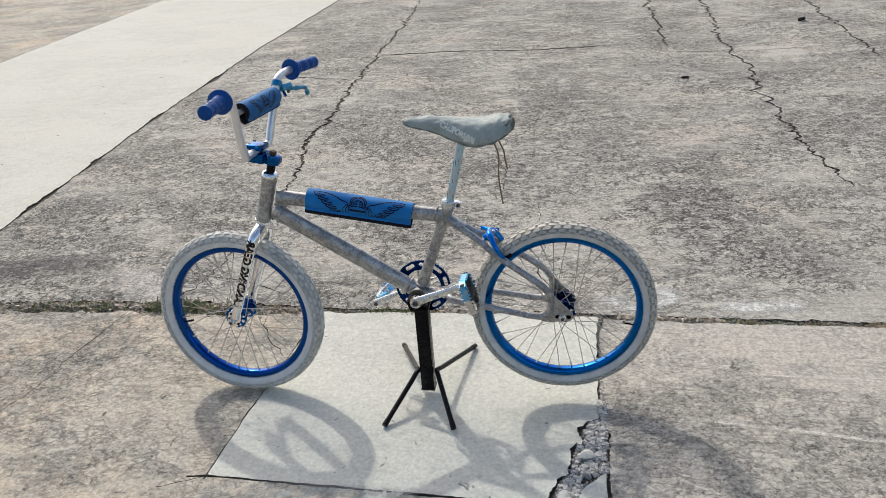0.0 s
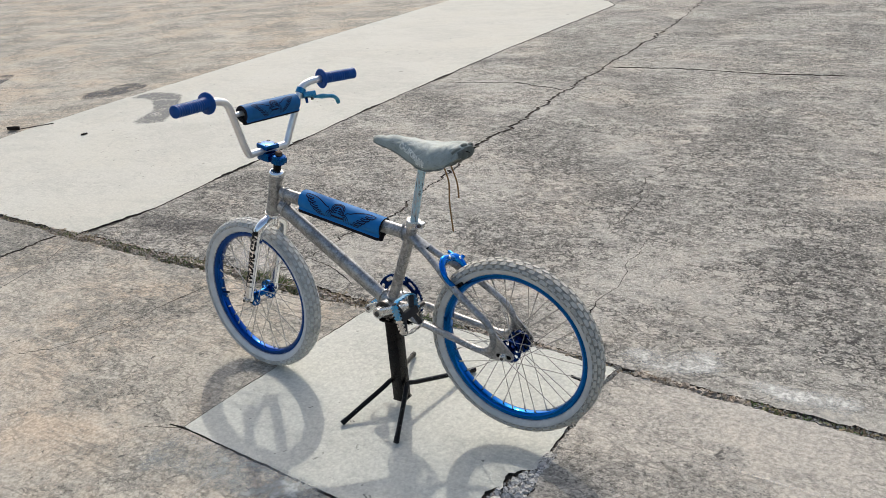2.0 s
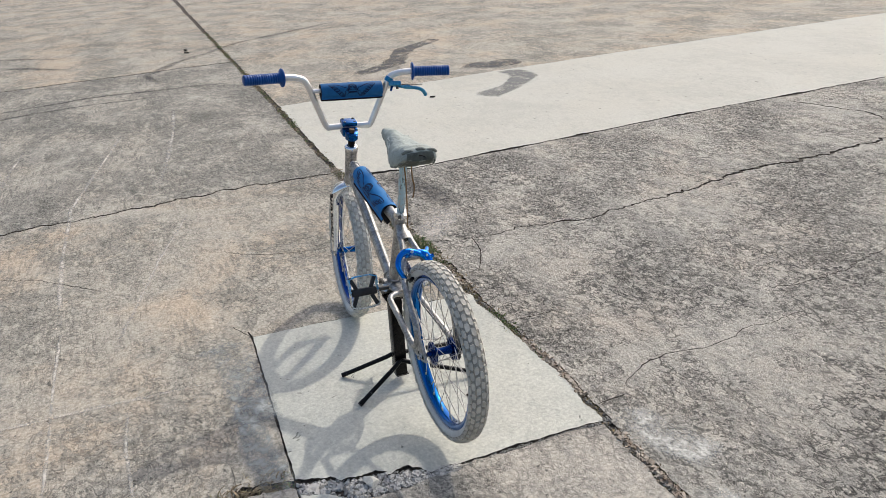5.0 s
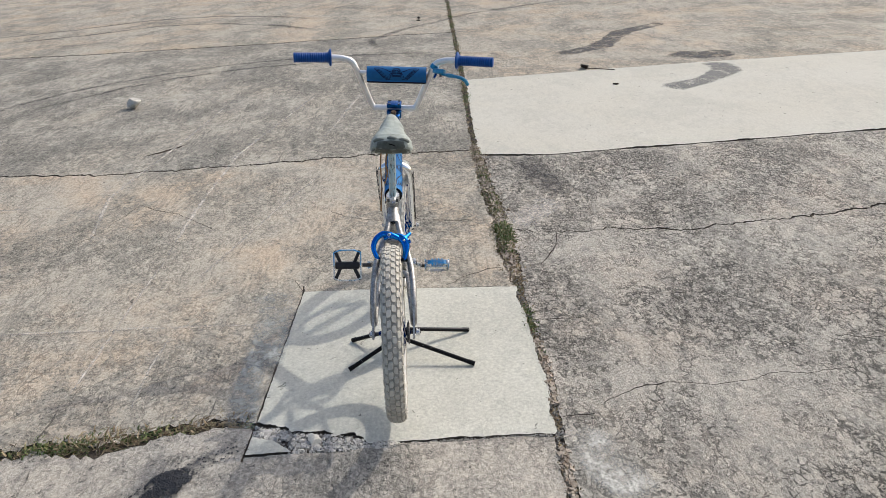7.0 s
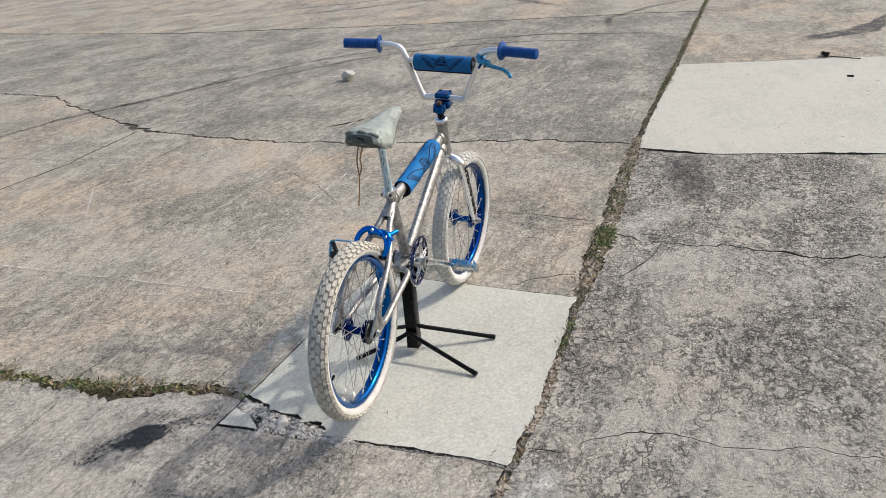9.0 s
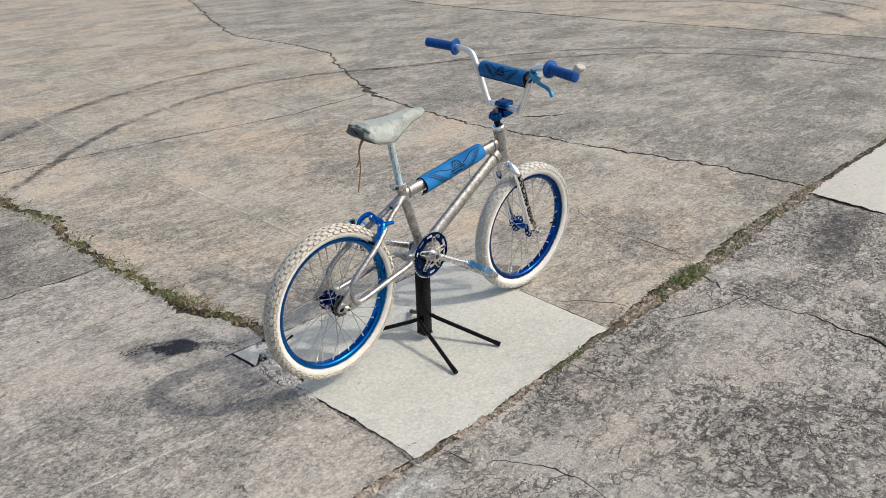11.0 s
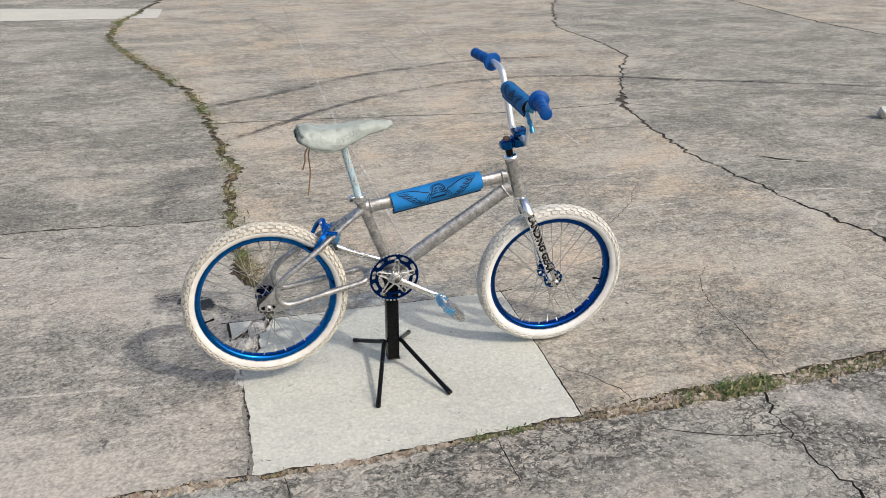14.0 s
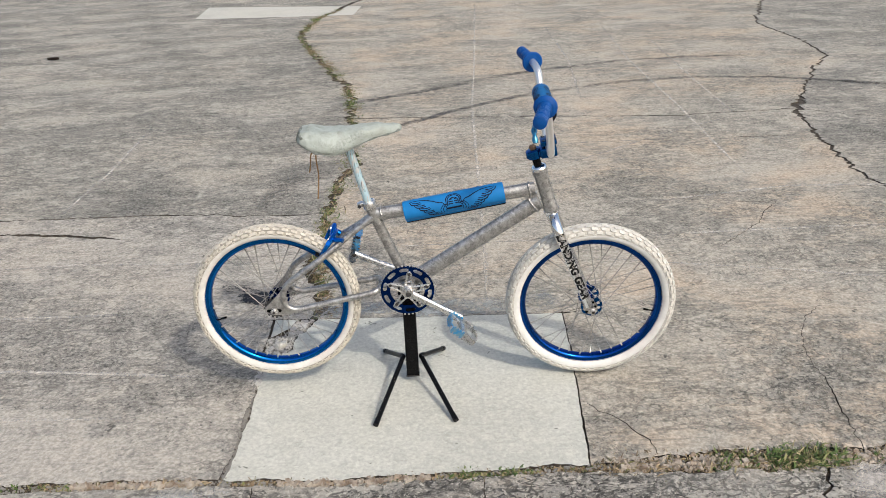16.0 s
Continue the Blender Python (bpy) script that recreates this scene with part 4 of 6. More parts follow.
for k, (pts, width) in enumerate((([(-0.42, 1.19), (-0.30, 1.18), (-0.20, 1.18)], 0.010), ([(-0.34, 0.66), (-0.22, 0.65)], 0.006), ([(-0.82, 1.12), (-0.67, 1.13), (-0.53, 1.14)], 0.008),
                                 ([(0.54, 1.175), (0.58, 1.18), (0.62, 1.18)], 0.016), ([(1.40, 2.735), (1.62, 2.73)], 0.010), ([(-0.01, -0.87), (-0.1, -0.88), (-0.19, -0.92)], 0.007),
                                 ([(2.2, 0.15), (2.3, -0.2), (2.4, -0.38)], 0.008))):
    film_strip("scuff_line", pts, width, HAIR, 50.0 + k, HAIRLINE, 0.0014, 0.006)


# ---------------------------------------------------------------- weeds, rubble, litter


def weeds(name, mat, label, stretches, flat, seed):
    bm = bmesh.new()
    r = random.Random(seed)
    for ctrl, lo, hi, per, spread, tall, axis, cover in stretches:
        xs = [p[axis] for p in ctrl]
        ys = [p[1 - axis] for p in ctrl]
        order = sorted(range(len(xs)), key=lambda i: xs[i])
        xs, ys = [xs[i] for i in order], [ys[i] for i in order]
        for _ in range(int(per * (hi - lo))):
            a = r.uniform(lo, hi)
            dens = cover + noise.noise(Vector((a * 2.3, 3.1, seed))) * 0.9 + noise.noise(Vector((a * 9.1, 1.1, seed))) * 0.7
            if r.random() > dens:
                continue
            b = float(np.interp(a, xs, ys)) + r.gauss(0, spread)
            x, y = (a, b) if axis == 0 else (b, a)
            ang, lean = r.uniform(0, 6.28), r.uniform(0.3, 1.0) * flat + r.uniform(0, 0.3)
            L = tall * r.uniform(0.35, 1.0) * (0.6 + 0.8 * max(0, dens))
            w = r.uniform(0.0011, 0.0026) if r.random() < 0.6 else r.uniform(0.0025, 0.0048)
            d, sd = Vector((math.cos(ang), math.sin(ang), 0)), Vector((-math.sin(ang), math.cos(ang), 0))
            bend = r.uniform(-0.6, 0.6)
            pts = []
            for k in (0, 0.35, 0.7, 1.0):
                out = L * min(1.0, lean) * k
                up = L * max(0.06, 1.0 - lean) * math.sin(k * 1.9) + 0.004 * r.random()
                pts.append(Vector((x, y, -0.010)) + d * out + sd * (bend * out * k) + Vector((0, 0, up)))
            rows = [(bm.verts.new(q - sd * w * (1 - k * 0.8)), bm.verts.new(q + sd * w * (1 - k * 0.8) + Vector((0, 0, w * 0.6)))) for k, q in zip((0, 0.3, 0.7, 1), pts)]
            for p, q in zip(rows, rows[1:]):
                bm.faces.new((p[0], p[1], q[1], q[0]))
    return tagged(mesh_ob(name, bm, mat, False), label, "weeds", "", "stuff")


weeds("weeds", WEED, "small green weeds growing in the concrete joints",
      [(JOINT_SIDE, 0.55, 1.3, 3000, 0.022, 0.028, 0, 0.30), (JOINT_SIDE, 1.0, 1.24, 4200, 0.020, 0.050, 0, 0.45), (JOINT_SIDE, 0.86, 0.96, 3000, 0.020, 0.045, 0, 0.4), (JOINT_SIDE, 1.3, 2.6, 3000, 0.018, 0.028, 0, 0.42), (JOINT_SIDE, -3.5, -0.6, 800, 0.010, 0.026, 0, 0.10),
       (JOINT_SIDE, -0.55, 0.5, 2000, 0.011, 0.024, 0, 0.22), (JOINT_SIDE, 2.6, 11.5, 1100, 0.018, 0.036, 0, 0.15), (JOINT_BACK, 0.5, 1.5, 3600, 0.022, 0.028, 1, 0.40),
       (JOINT_BACK, 1.5, 10.5, 1500, 0.036, 0.042, 1, 0.3)], 0.85, 21)
weeds("dry_weeds", STRAW, "matted dry brown weeds lying in the concrete joints",
      [(JOINT_SIDE, 0.5, 1.2, 3400, 0.026, 0.036, 0, 0.52), (JOINT_SIDE, 1.2, 2.6, 2800, 0.022, 0.032, 0, 0.6), (JOINT_SIDE, -3.5, -0.6, 1300, 0.010, 0.030, 0, 0.4), (JOINT_SIDE, -0.55, 0.5, 1600, 0.011, 0.024, 0, 0.45),
       (JOINT_SIDE, 2.6, 11.5, 700, 0.018, 0.045, 0, 0.4), (JOINT_BACK, 0.5, 1.5, 2600, 0.024, 0.05, 1, 0.45), (JOINT_BACK, 1.5, 10.5, 1100, 0.036, 0.055, 1, 0.4)], 1.25, 22)


def chunk(size, seed, flat=0.6):
    """A broken stone: a jittered low ball with flat breaks."""
    r = random.Random(seed)
    bm = bmesh.new()
    bmesh.ops.create_icosphere(bm, subdivisions=1 if size == 1.0 else 2, radius=0.5)
    cuts = [(Vector((r.gauss(0, 1), r.gauss(0, 1), r.gauss(0, 0.8))).normalized(), r.uniform(0.26, 0.42)) for _ in range(7)]
    for v in bm.verts:
        for n_, d in cuts:
            over = v.co.dot(n_) - d
            if over > 0:
                v.co -= n_ * over
        v.co *= 1 + r.uniform(-0.04, 0.04)
    low = min(v.co.z for v in bm.verts)
    for v in bm.verts:
        v.co = Vector((v.co.x * size, v.co.y * size * 0.8, (v.co.z - low) * size * flat))
    return bm


def rubble():
    r = random.Random(5)
    protos = [chunk(1.0, 40 + k) for k in range(10)]
    meshes = []
    for k, bm in enumerate(protos):
        ob = mesh_ob("concrete_pebble", bm, (STONE, PALE_STONE, DARK_STONE)[k % 3], False)
        meshes.append(ob.data)
        bpy.data.objects.remove(ob)
    big = tagged(mesh_ob("concrete_lump", chunk(0.062, 77, 0.4), PALE_STONE, False), "broken pale lump of concrete in the pad's crumbled corner", "rubble", "rubble in the broken pad corner")
    big.matrix_world = pose(-0.487, 0.295, -0.008, 8, -6, 30)
    big2 = tagged(mesh_ob("concrete_lump", chunk(0.05, 78, 0.25), STONE, False), "flat broken flake of grey concrete at the pad's corner", "rubble", "rubble in the broken pad corner")
    big2.matrix_world = pose(-0.425, 0.445, -0.010, 2, 3, 70)
    done = 0
    while done < 200:
        y = r.uniform(0.04, 0.47)
        lo, hi = -0.54, float(np.interp(y, (0.03, 0.14, 0.22, 0.33, 0.40, 0.49), (-0.525, -0.505, -0.47, -0.45, -0.425, -0.40)))
        lo = float(np.interp(y, (0.36, 0.39, 0.47), (-0.54, -0.49, -0.44)))
        x = r.uniform(lo, hi)
        s = r.choice((0.006, 0.008, 0.010, 0.012, 0.014, 0.018, 0.024, 0.032)) * r.uniform(0.8, 1.2)
        ob = new("concrete_pebble", meshes[done % 10])
        ob.matrix_world = pose(x, y, -0.011, r.uniform(-15, 15), r.uniform(-15, 15), r.uniform(0, 360)) @ Matrix.Diagonal((s, s, s * 0.62, 1))
        tagged(ob, "small broken piece of concrete in the pad's crumbled corner", "rubble", "rubble in the broken pad corner")
        done += 1
    grit = bmesh.new()
    for _ in range(2200):
        a = r.uniform(-1.5, 2.0)
        b = float(np.interp(a, [p[0] for p in JOINT_SIDE], [p[1] for p in JOINT_SIDE])) + r.gauss(0, 0.014)
        if r.random() < 0.25:
            a, b = -0.535 + r.gauss(0, 0.006), r.uniform(-0.48, 0.1)
        s = r.uniform(0.002, 0.007)
        bmesh.ops.create_cube(grit, size=s, matrix=pose(a, b, -0.009 + r.uniform(0, 0.006), r.uniform(0, 90), r.uniform(0, 90), r.uniform(0, 90)))
    for _ in range(900):
        y = r.uniform(0.05, 0.48)
        hi = float(np.interp(y, (0.03, 0.14, 0.22, 0.33, 0.40, 0.49), (-0.525, -0.505, -0.47, -0.45, -0.425, -0.40)))
        x = r.uniform(-0.54 if y < 0.37 else -0.45, hi + 0.01)
        bmesh.ops.create_cube(grit, size=r.uniform(0.002, 0.007), matrix=pose(x, y, -0.008 + r.uniform(0, 0.003), r.uniform(0, 90), r.uniform(0, 90), r.uniform(0, 90)))
    crumbs = bmesh.new()
    for _ in range(800):
        y = r.uniform(0.04, 0.49)
        hi = float(np.interp(y, (0.03, 0.14, 0.22, 0.33, 0.40, 0.49), (-0.52, -0.50, -0.465, -0.445, -0.42, -0.39)))
        x = r.uniform(-0.545 if y < 0.37 else -0.47, hi)
        bmesh.ops.create_cube(crumbs, size=r.uniform(0.003, 0.010), matrix=pose(x, y, -0.008 + r.uniform(0, 0.004), r.uniform(0, 90), r.uniform(0, 90), r.uniform(0, 90)))
    fill = bmesh.new()
    for _ in range(6200):
        a = r.uniform(-3.2, 2.7)
        if noise.noise(Vector((a * 3.1, 0.4, 8.0))) < -0.25:
            continue
        b = float(np.interp(a, [p[0] for p in JOINT_SIDE], [p[1] for p in JOINT_SIDE])) + r.gauss(0, 0.007 if a < 0.5 else 0.020)
        s = r.uniform(0.003, 0.010) * (1.8 if r.random() < 0.08 else 1.0)
        bmesh.ops.create_cube(fill, size=s, matrix=pose(a, b, -0.008 + r.uniform(0, 0.006), r.uniform(0, 90), r.uniform(0, 90), r.uniform(0, 90)))
    tagged(mesh_ob("joint_crumbs", fill, JOINT_CRUMB, False), "brown and pale concrete crumbs filling the long joint", "gravel", "", "stuff")
    tagged(mesh_ob("concrete_crumbs", crumbs, STONE, False), "pale concrete crumbs in the pad's broken corner", "gravel", "", "stuff")
    tagged(mesh_ob("grit", grit, DARK_STONE, False), "loose grit and gravel in the joints", "gravel", "", "stuff")


rubble()

stone = tagged(mesh_ob("stone", chunk(0.17, 101, 0.62), PALE_STONE, False), "pale limestone lump lying on the concrete", "stone")
stone.matrix_world = pose(4.42, 2.34, -0.001, 0, 0, 40)


def leaf(x, y, turn, size, label="curled dead brown leaf on the concrete"):
    bm = bmesh.new()
    rows = []
    for i in range(7):
        t = i / 6
        w = 0.32 * math.sin(math.pi * min(1, t * 0.92 + 0.06)) * size
        rows.append([bm.verts.new(((t - 0.5) * size, w * k, size * (0.02 + 0.22 * abs(k) ** 1.5 + 0.15 * (t - 0.5) ** 2))) for k in (-1, -0.5, 0, 0.5, 1)])
    for a, b in zip(rows, rows[1:]):
        for k in range(4):
            bm.faces.new((a[k], b[k], b[k + 1], a[k + 1]))
    bmesh.ops.solidify(bm, geom=bm.faces[:], thickness=0.0012)
    low = min(v.co.z for v in bm.verts)
    for v in bm.verts:
        v.co.z -= low
    ob = tagged(mesh_ob("dead_leaf", bm, LEAF_BROWN), label, "leaf", "dead leaves on the concrete")
    ob.matrix_world = pose(x, y, 0.0, 0, 0, turn)


for lx, ly, lt, ls in ((5.09, -1.71, 20, 0.12), (4.31, -1.82, 70, 0.05), (-4.05, 6.93, 10, 0.12), (-1.21, -3.74, 15, 0.055), (-2.42, -5.60, 40, 0.10), (9.39, -0.21, 10, 0.09), (9.16, -0.20, 60, 0.06)):
    leaf(lx, ly, lt, ls)
twig_bm = tube(spline([(5.06, -1.74, 0.006), (4.98, -1.84, 0.010), (4.92, -1.96, 0.007)], 5), 0.004, 6)
tagged(mesh_ob("twig", twig_bm, LEAF_BROWN), "short dark twig on the concrete", "twig")

# ---------------------------------------------------------------- bicycle
LEAN_MATRIX = pose(0, 0.043, 0, 2.9, 0, 0)
bike = tagged(new("bicycle"), "raw aluminium BMX bicycle with blue parts and white tyres", "bicycle")
bike.matrix_world = LEAN_MATRIX
bike.empty_display_size = 0.1

BB = Vector((0.003, 0, 0.362))
R_AXLE, R_RAD = Vector((-0.418, 0, 0.320)), 0.2665
F_AXLE, F_RAD = Vector((0.585, -0.015, 0.277)), 0.2720
HEAD_TOP, HEAD_LOW = Vector((0.415, 0, 0.728)), Vector((0.454, 0, 0.598))
STEER_TURN = radians(-3.5)
HEAD_DIR = (HEAD_TOP - HEAD_LOW).normalized()
STEER = Matrix.Translation(HEAD_LOW) @ Matrix.Rotation(STEER_TURN, 4, HEAD_DIR) @ Matrix.Translation(-HEAD_LOW)

# frame
frame_ob = part("frame", tube([HEAD_LOW + HEAD_DIR * t for t in (0, 0.006, 0.02, 0.115, 0.13, 0.136)], [0.0235, 0.0235, 0.021, 0.021, 0.0235, 0.0235], 24), RAW_ALU, bike,
                "raw brushed aluminium frame with weathered patina")
TT_A, TT_B = Vector((0.402, 0, 0.667)), Vector((-0.082, 0, 0.606))
part("top_tube", tube([TT_A.lerp(TT_B, k / 6) for k in range(7)], 0.021, 20, wide=0.0155), RAW_ALU, frame_ob)
DT_A, DT_B = Vector((0.416, 0, 0.626)), Vector((0.014, 0, 0.372))
part("down_tube", tube([DT_A.lerp(DT_B, k / 6) for k in range(7)], [0.0255] * 6 + [0.023], 20, wide=0.0165), RAW_ALU, frame_ob)
part("gusset", plate(bmesh.new(), [(0.408, 0.655), (0.362, 0.648), (0.385, 0.625), (0.41, 0.618)], -0.006, 0.006), RAW_ALU, frame_ob)
ST_B = Vector((-0.099, 0, 0.632))
part("seat_tube", tube([BB, BB.lerp(ST_B, 0.5), BB.lerp(ST_B, 0.97), ST_B], [0.0165, 0.0165, 0.0165, 0.0175], 20), RAW_ALU, frame_ob)
part("bottom_bracket_shell", turned([(0.024, -0.036), (0.026, -0.034), (0.026, 0.034), (0.024, 0.036)], BB, seg=32), RAW_ALU, frame_ob)
for s in (1, -1):
    loop = [(-0.118, 0.0125 * s, 0.583), (-0.150, 0.0165 * s, 0.562), (-0.190, 0.027 * s, 0.535), (-0.23, 0.0425 * s, 0.507), (-0.275, 0.054 * s, 0.477), (-0.33, 0.0600 * s, 0.440), (-0.365, 0.061 * s, 0.413),
            (-0.383, 0.061 * s, 0.385), (-0.386, 0.061 * s, 0.355), (-0.374, 0.061 * s, 0.330), (-0.345, 0.060 * s, 0.320), (-0.28, 0.057 * s, 0.330), (-0.2, 0.052 * s, 0.344),
            (-0.125, 0.048 * s, 0.356), (-0.100, 0.044 * s, 0.362), (-0.088, 0.030 * s, 0.366), (-0.084, 0.012 * s, 0.366), (-0.083, 0.0, 0.366)]
    pts = spline(loop, 6)
    part("loop_stay", tube(pts, 0.0098, 14), RAW_ALU, frame_ob, "bent aluminium loop tail tube")
    drop = [(-0.350, 0.428), (-0.376, 0.410), (-0.400, 0.378), (-0.446, 0.332), (-0.449, 0.319), (-0.44, 0.309), (-0.38, 0.303), (-0.345, 0.312), (-0.372, 0.330), (-0.385, 0.360), (-0.378, 0.39)]
    dp = part("dropout", plate(bmesh.new(), drop, 0.061 * s - 0.003, 0.061 * s + 0.003), RAW_ALU, frame_ob, "flat aluminium dropout plate")
    # the slot isn't cut: a black pill draws the shade inside it
    slot = bmesh.new()
    for q in ((-0.437, 0.321), (-0.402, 0.321)):
        lathe(slot, [(0.0055, -0.0036), (0.0055, 0.0036)], (q[0], 0.061 * s, q[1]), seg=12)
    box(slot, (0.035, 0.0072, 0.011), Matrix.Translation((-0.4195, 0.061 * s, 0.321)))
    part("axle_slot_shade", slot, BLACK, dp)
part("stay_yoke", tube([(-0.020, 0, 0.366), (-0.09, 0, 0.366)], 0.0125, 14, wide=0.022), RAW_ALU, frame_ob)
part("stay_bridge", tube([(-0.196, -0.029, 0.530), (-0.196, 0.029, 0.530)], 0.008, 10, up=(1, 0, 0)), RAW_ALU, frame_ob)
part("stay_wishbone", tube([(-0.088, 0, 0.603), (-0.104, 0, 0.5925), (-0.126, 0, 0.578), (-0.141, 0, 0.568)], [0.0155, 0.0150, 0.0135, 0.0125], 18, wide=[0.0165, 0.0175, 0.0215, 0.0245]), RAW_ALU, frame_ob,
     "short oval tube that forks into the stays")
# solid black plug in place of the shaded opening where the stays fork
part("wishbone_shade", tube([(-0.1385, 0, 0.5705), (-0.1425, 0, 0.567)], 0.0085, 12, wide=0.0085), BLACK, frame_ob, "black plug for the shade between the stays")



def weld(mid, along, high, wide):
    """A lumpy bead of weld round the end of a tube."""
    mid, d = Vector(mid), Vector(along).normalized()
    u = Vector((0, 1, 0))
    v = d.cross(u)
    pts, radii = [], []
    for k in range(41):
        a = 2 * math.pi * k / 40
        pts.append(mid + u * (wide * math.cos(a)) + v * (high * math.sin(a)) + d * (0.0016 * math.sin(a * 2)))
        radii.append(0.0036 + 0.0009 * math.sin(k * 2.4))
    return tube(pts, radii, 8, up=tuple(d), caps=False)


for at_, along, high, wide in ((TT_A.lerp(TT_B, 0.035), TT_B - TT_A, 0.0215, 0.0160), (DT_A.lerp(DT_B, 0.045), DT_B - DT_A, 0.0262, 0.0172), (TT_B.lerp(TT_A, 0.035), TT_A - TT_B, 0.0215, 0.0160),
                               (DT_B.lerp(DT_A, 0.05), DT_A - DT_B, 0.0250, 0.0172), (BB.lerp(ST_B, 0.105), ST_B - BB, 0.0172, 0.0172)):
    part("weld_bead", weld(at_, along, high, wide), RAW_ALU, frame_ob, "rough lumpy weld bead")

# seat post, clamp, saddle
POST_TOP = Vector((-0.149, 0, 0.830))
part("seat_post", tube([ST_B + Vector((0.004, 0, -0.02)), POST_TOP], 0.0118, 18), POST_BLUE, bike, "worn pale blue seat post")
axis_post = (POST_TOP - ST_B).normalized()
clamp = part("seat_clamp", turned([(0.0125, -0.002), (0.0205, -0.002), (0.0215, 0.0), (0.0215, 0.018), (0.0205, 0.020), (0.0125, 0.020)], ST_B, axis_post, 28), POLISHED, bike, "silver seat clamp collar")
part("clamp_lug", box(bmesh.new(), (0.020, 0.020, 0.016), pose(*(ST_B + axis_post * 0.009 + Vector((-0.026, 0, 0))), 0, -16, 0), 0.003), POLISHED, clamp)
part("clamp_bolt", turned([(0.0055, -0.018), (0.0055, 0.016), (0.004, 0.018)], ST_B + axis_post * 0.009 + Vector((-0.028, 0, 0)), seg=12), DARK_STEEL, clamp)

SADDLE_ROWS = [(0.012, 0.0039, 0.882, 0.878), (0.006, 0.0136, 0.888, 0.872), (-0.012, 0.0199, 0.892, 0.867), (-0.04, 0.0243, 0.894, 0.862), (-0.07, 0.0291, 0.894, 0.855),
               (-0.1, 0.0359, 0.892, 0.844), (-0.13, 0.0437, 0.889, 0.831), (-0.16, 0.053, 0.886, 0.82), (-0.19, 0.0605, 0.884, 0.816), (-0.22, 0.0642, 0.885, 0.821),
               (-0.245, 0.0632, 0.889, 0.83), (-0.262, 0.0595, 0.891, 0.839), (-0.278, 0.0521, 0.887, 0.848), (-0.288, 0.0418, 0.877, 0.855)]


def saddle_mesh():
    bm = bmesh.new()
    rows = []
    rows_in = [tuple(v) for v in SADDLE_ROWS]
    fine = []
    for a, b in zip(rows_in, rows_in[1:]):
        fine += [tuple(a[k] + (b[k] - a[k]) * t for k in range(4)) for t in (0, 0.25, 0.5, 0.75)]
    fine.append(rows_in[-1])
    seg = 44
    for x, w, zt, zb in fine:
        ring = []
        for k in range(seg):
            a = 2 * math.pi * k / seg
            c, s_ = math.cos(a), math.sin(a)
            top = s_ > 0
            y = w * (abs(c) ** 0.8) * (1 if c > 0 else -1)
            mid = zb + (zt - zb) * 0.30
            z = mid + (zt - mid) * (abs(s_) ** (0.85 if w < 0.04 else 1.1)) if top else mid - (mid - zb) * (abs(s_) ** 0.6)
            if top and w > 0.04:
                z += 0.004 * math.exp(-((abs(y) - w * 0.55) / 0.02) ** 2) * min(1, (w - 0.04) / 0.02)
            wr = noise.noise(Vector((x * 22, y * 34, z * 36))) * 0.0048 + (0.5 - abs(noise.noise(Vector((x * 46 + z * 30, y * 60, z * 55))))) * 0.0042 - 0.002 + noise.noise(Vector((x * 90, y * 120, z * 120))) * 0.0016
            ring.append(bm.verts.new((x, y * (1 + wr * 12), z + wr)))
        rows.append(ring)
    for a, b in zip(rows, rows[1:]):
        for k in range(seg):
            bm.faces.new((a[k], a[(k + 1) % seg], b[(k + 1) % seg], b[k]))
    bm.faces.new(rows[0][::-1])
    bm.faces.new(rows[-1])
    bmesh.ops.recalc_face_normals(bm, faces=bm.faces)
    return bm


saddle = part("saddle", saddle_mesh(), SADDLE, bike, "grey-green saddle under a wrinkled fitted cover")
from mathutils.bvhtree import BVHTree
SADDLE_TREE = BVHTree.FromPolygons([v.co.copy() for v in saddle.data.vertices], [tuple(p.vertices) for p in saddle.data.polygons])


def saddle_back():
    """The folded panel that closes the cover at the rear; its shade is put in as a darker colour."""
    bm = bmesh.new()
    rows = []
    for i in range(7):
        v = i / 6
        row = []
        for k in range(13):
            u = -1 + k / 6
            y = u * (0.049 - 0.011 * v)
            z = 0.832 + 0.048 * v - 0.004 * abs(u) ** 2
            hit = SADDLE_TREE.ray_cast(Vector((-0.5, y, z)), Vector((1, 0, 0)))[0]
            x = hit.x if hit else -0.26 + 0.02 * abs(u)
            row.append(bm.verts.new((x - 0.0025 - 0.003 * math.sin(u * 7) * (1 - v), y, z)))
        rows.append(row)
    for a, b in zip(rows, rows[1:]):
        for k in range(12):
            bm.faces.new((a[k], a[k + 1], b[k + 1], b[k]))
    bmesh.ops.solidify(bm, geom=bm.faces[:], thickness=0.003)
    return bm


part("back_panel", saddle_back(), SADDLE_DARK, saddle, "folded rear panel of the cover, darkened for its shade")
# black strip laid on the panel as the shade of its middle dimple
part("slit", tube(spline([(-0.277, 0.034, 0.861), (-0.2865, 0.018, 0.869), (-0.2905, 0.0, 0.870), (-0.2890, -0.014, 0.864)], 5), 0.0026, 8, wide=0.0014), BLACK, saddle, "black strip for the shade in the rear panel's dimple")


def hem(side):
    """The rolled edge of the cover that runs from the nose round to the rear."""
    low = [Vector((x, side * w * 0.90, zb + 0.0035 + 0.0015 * math.sin(x * 190))) for x, w, zt, zb in SADDLE_ROWS[1:-1]]
    pts = spline(low, 5)
    return tube(pts, [0.0026 + 0.0010 * math.sin(k * 0.9) for k in range(len(pts))], 8)


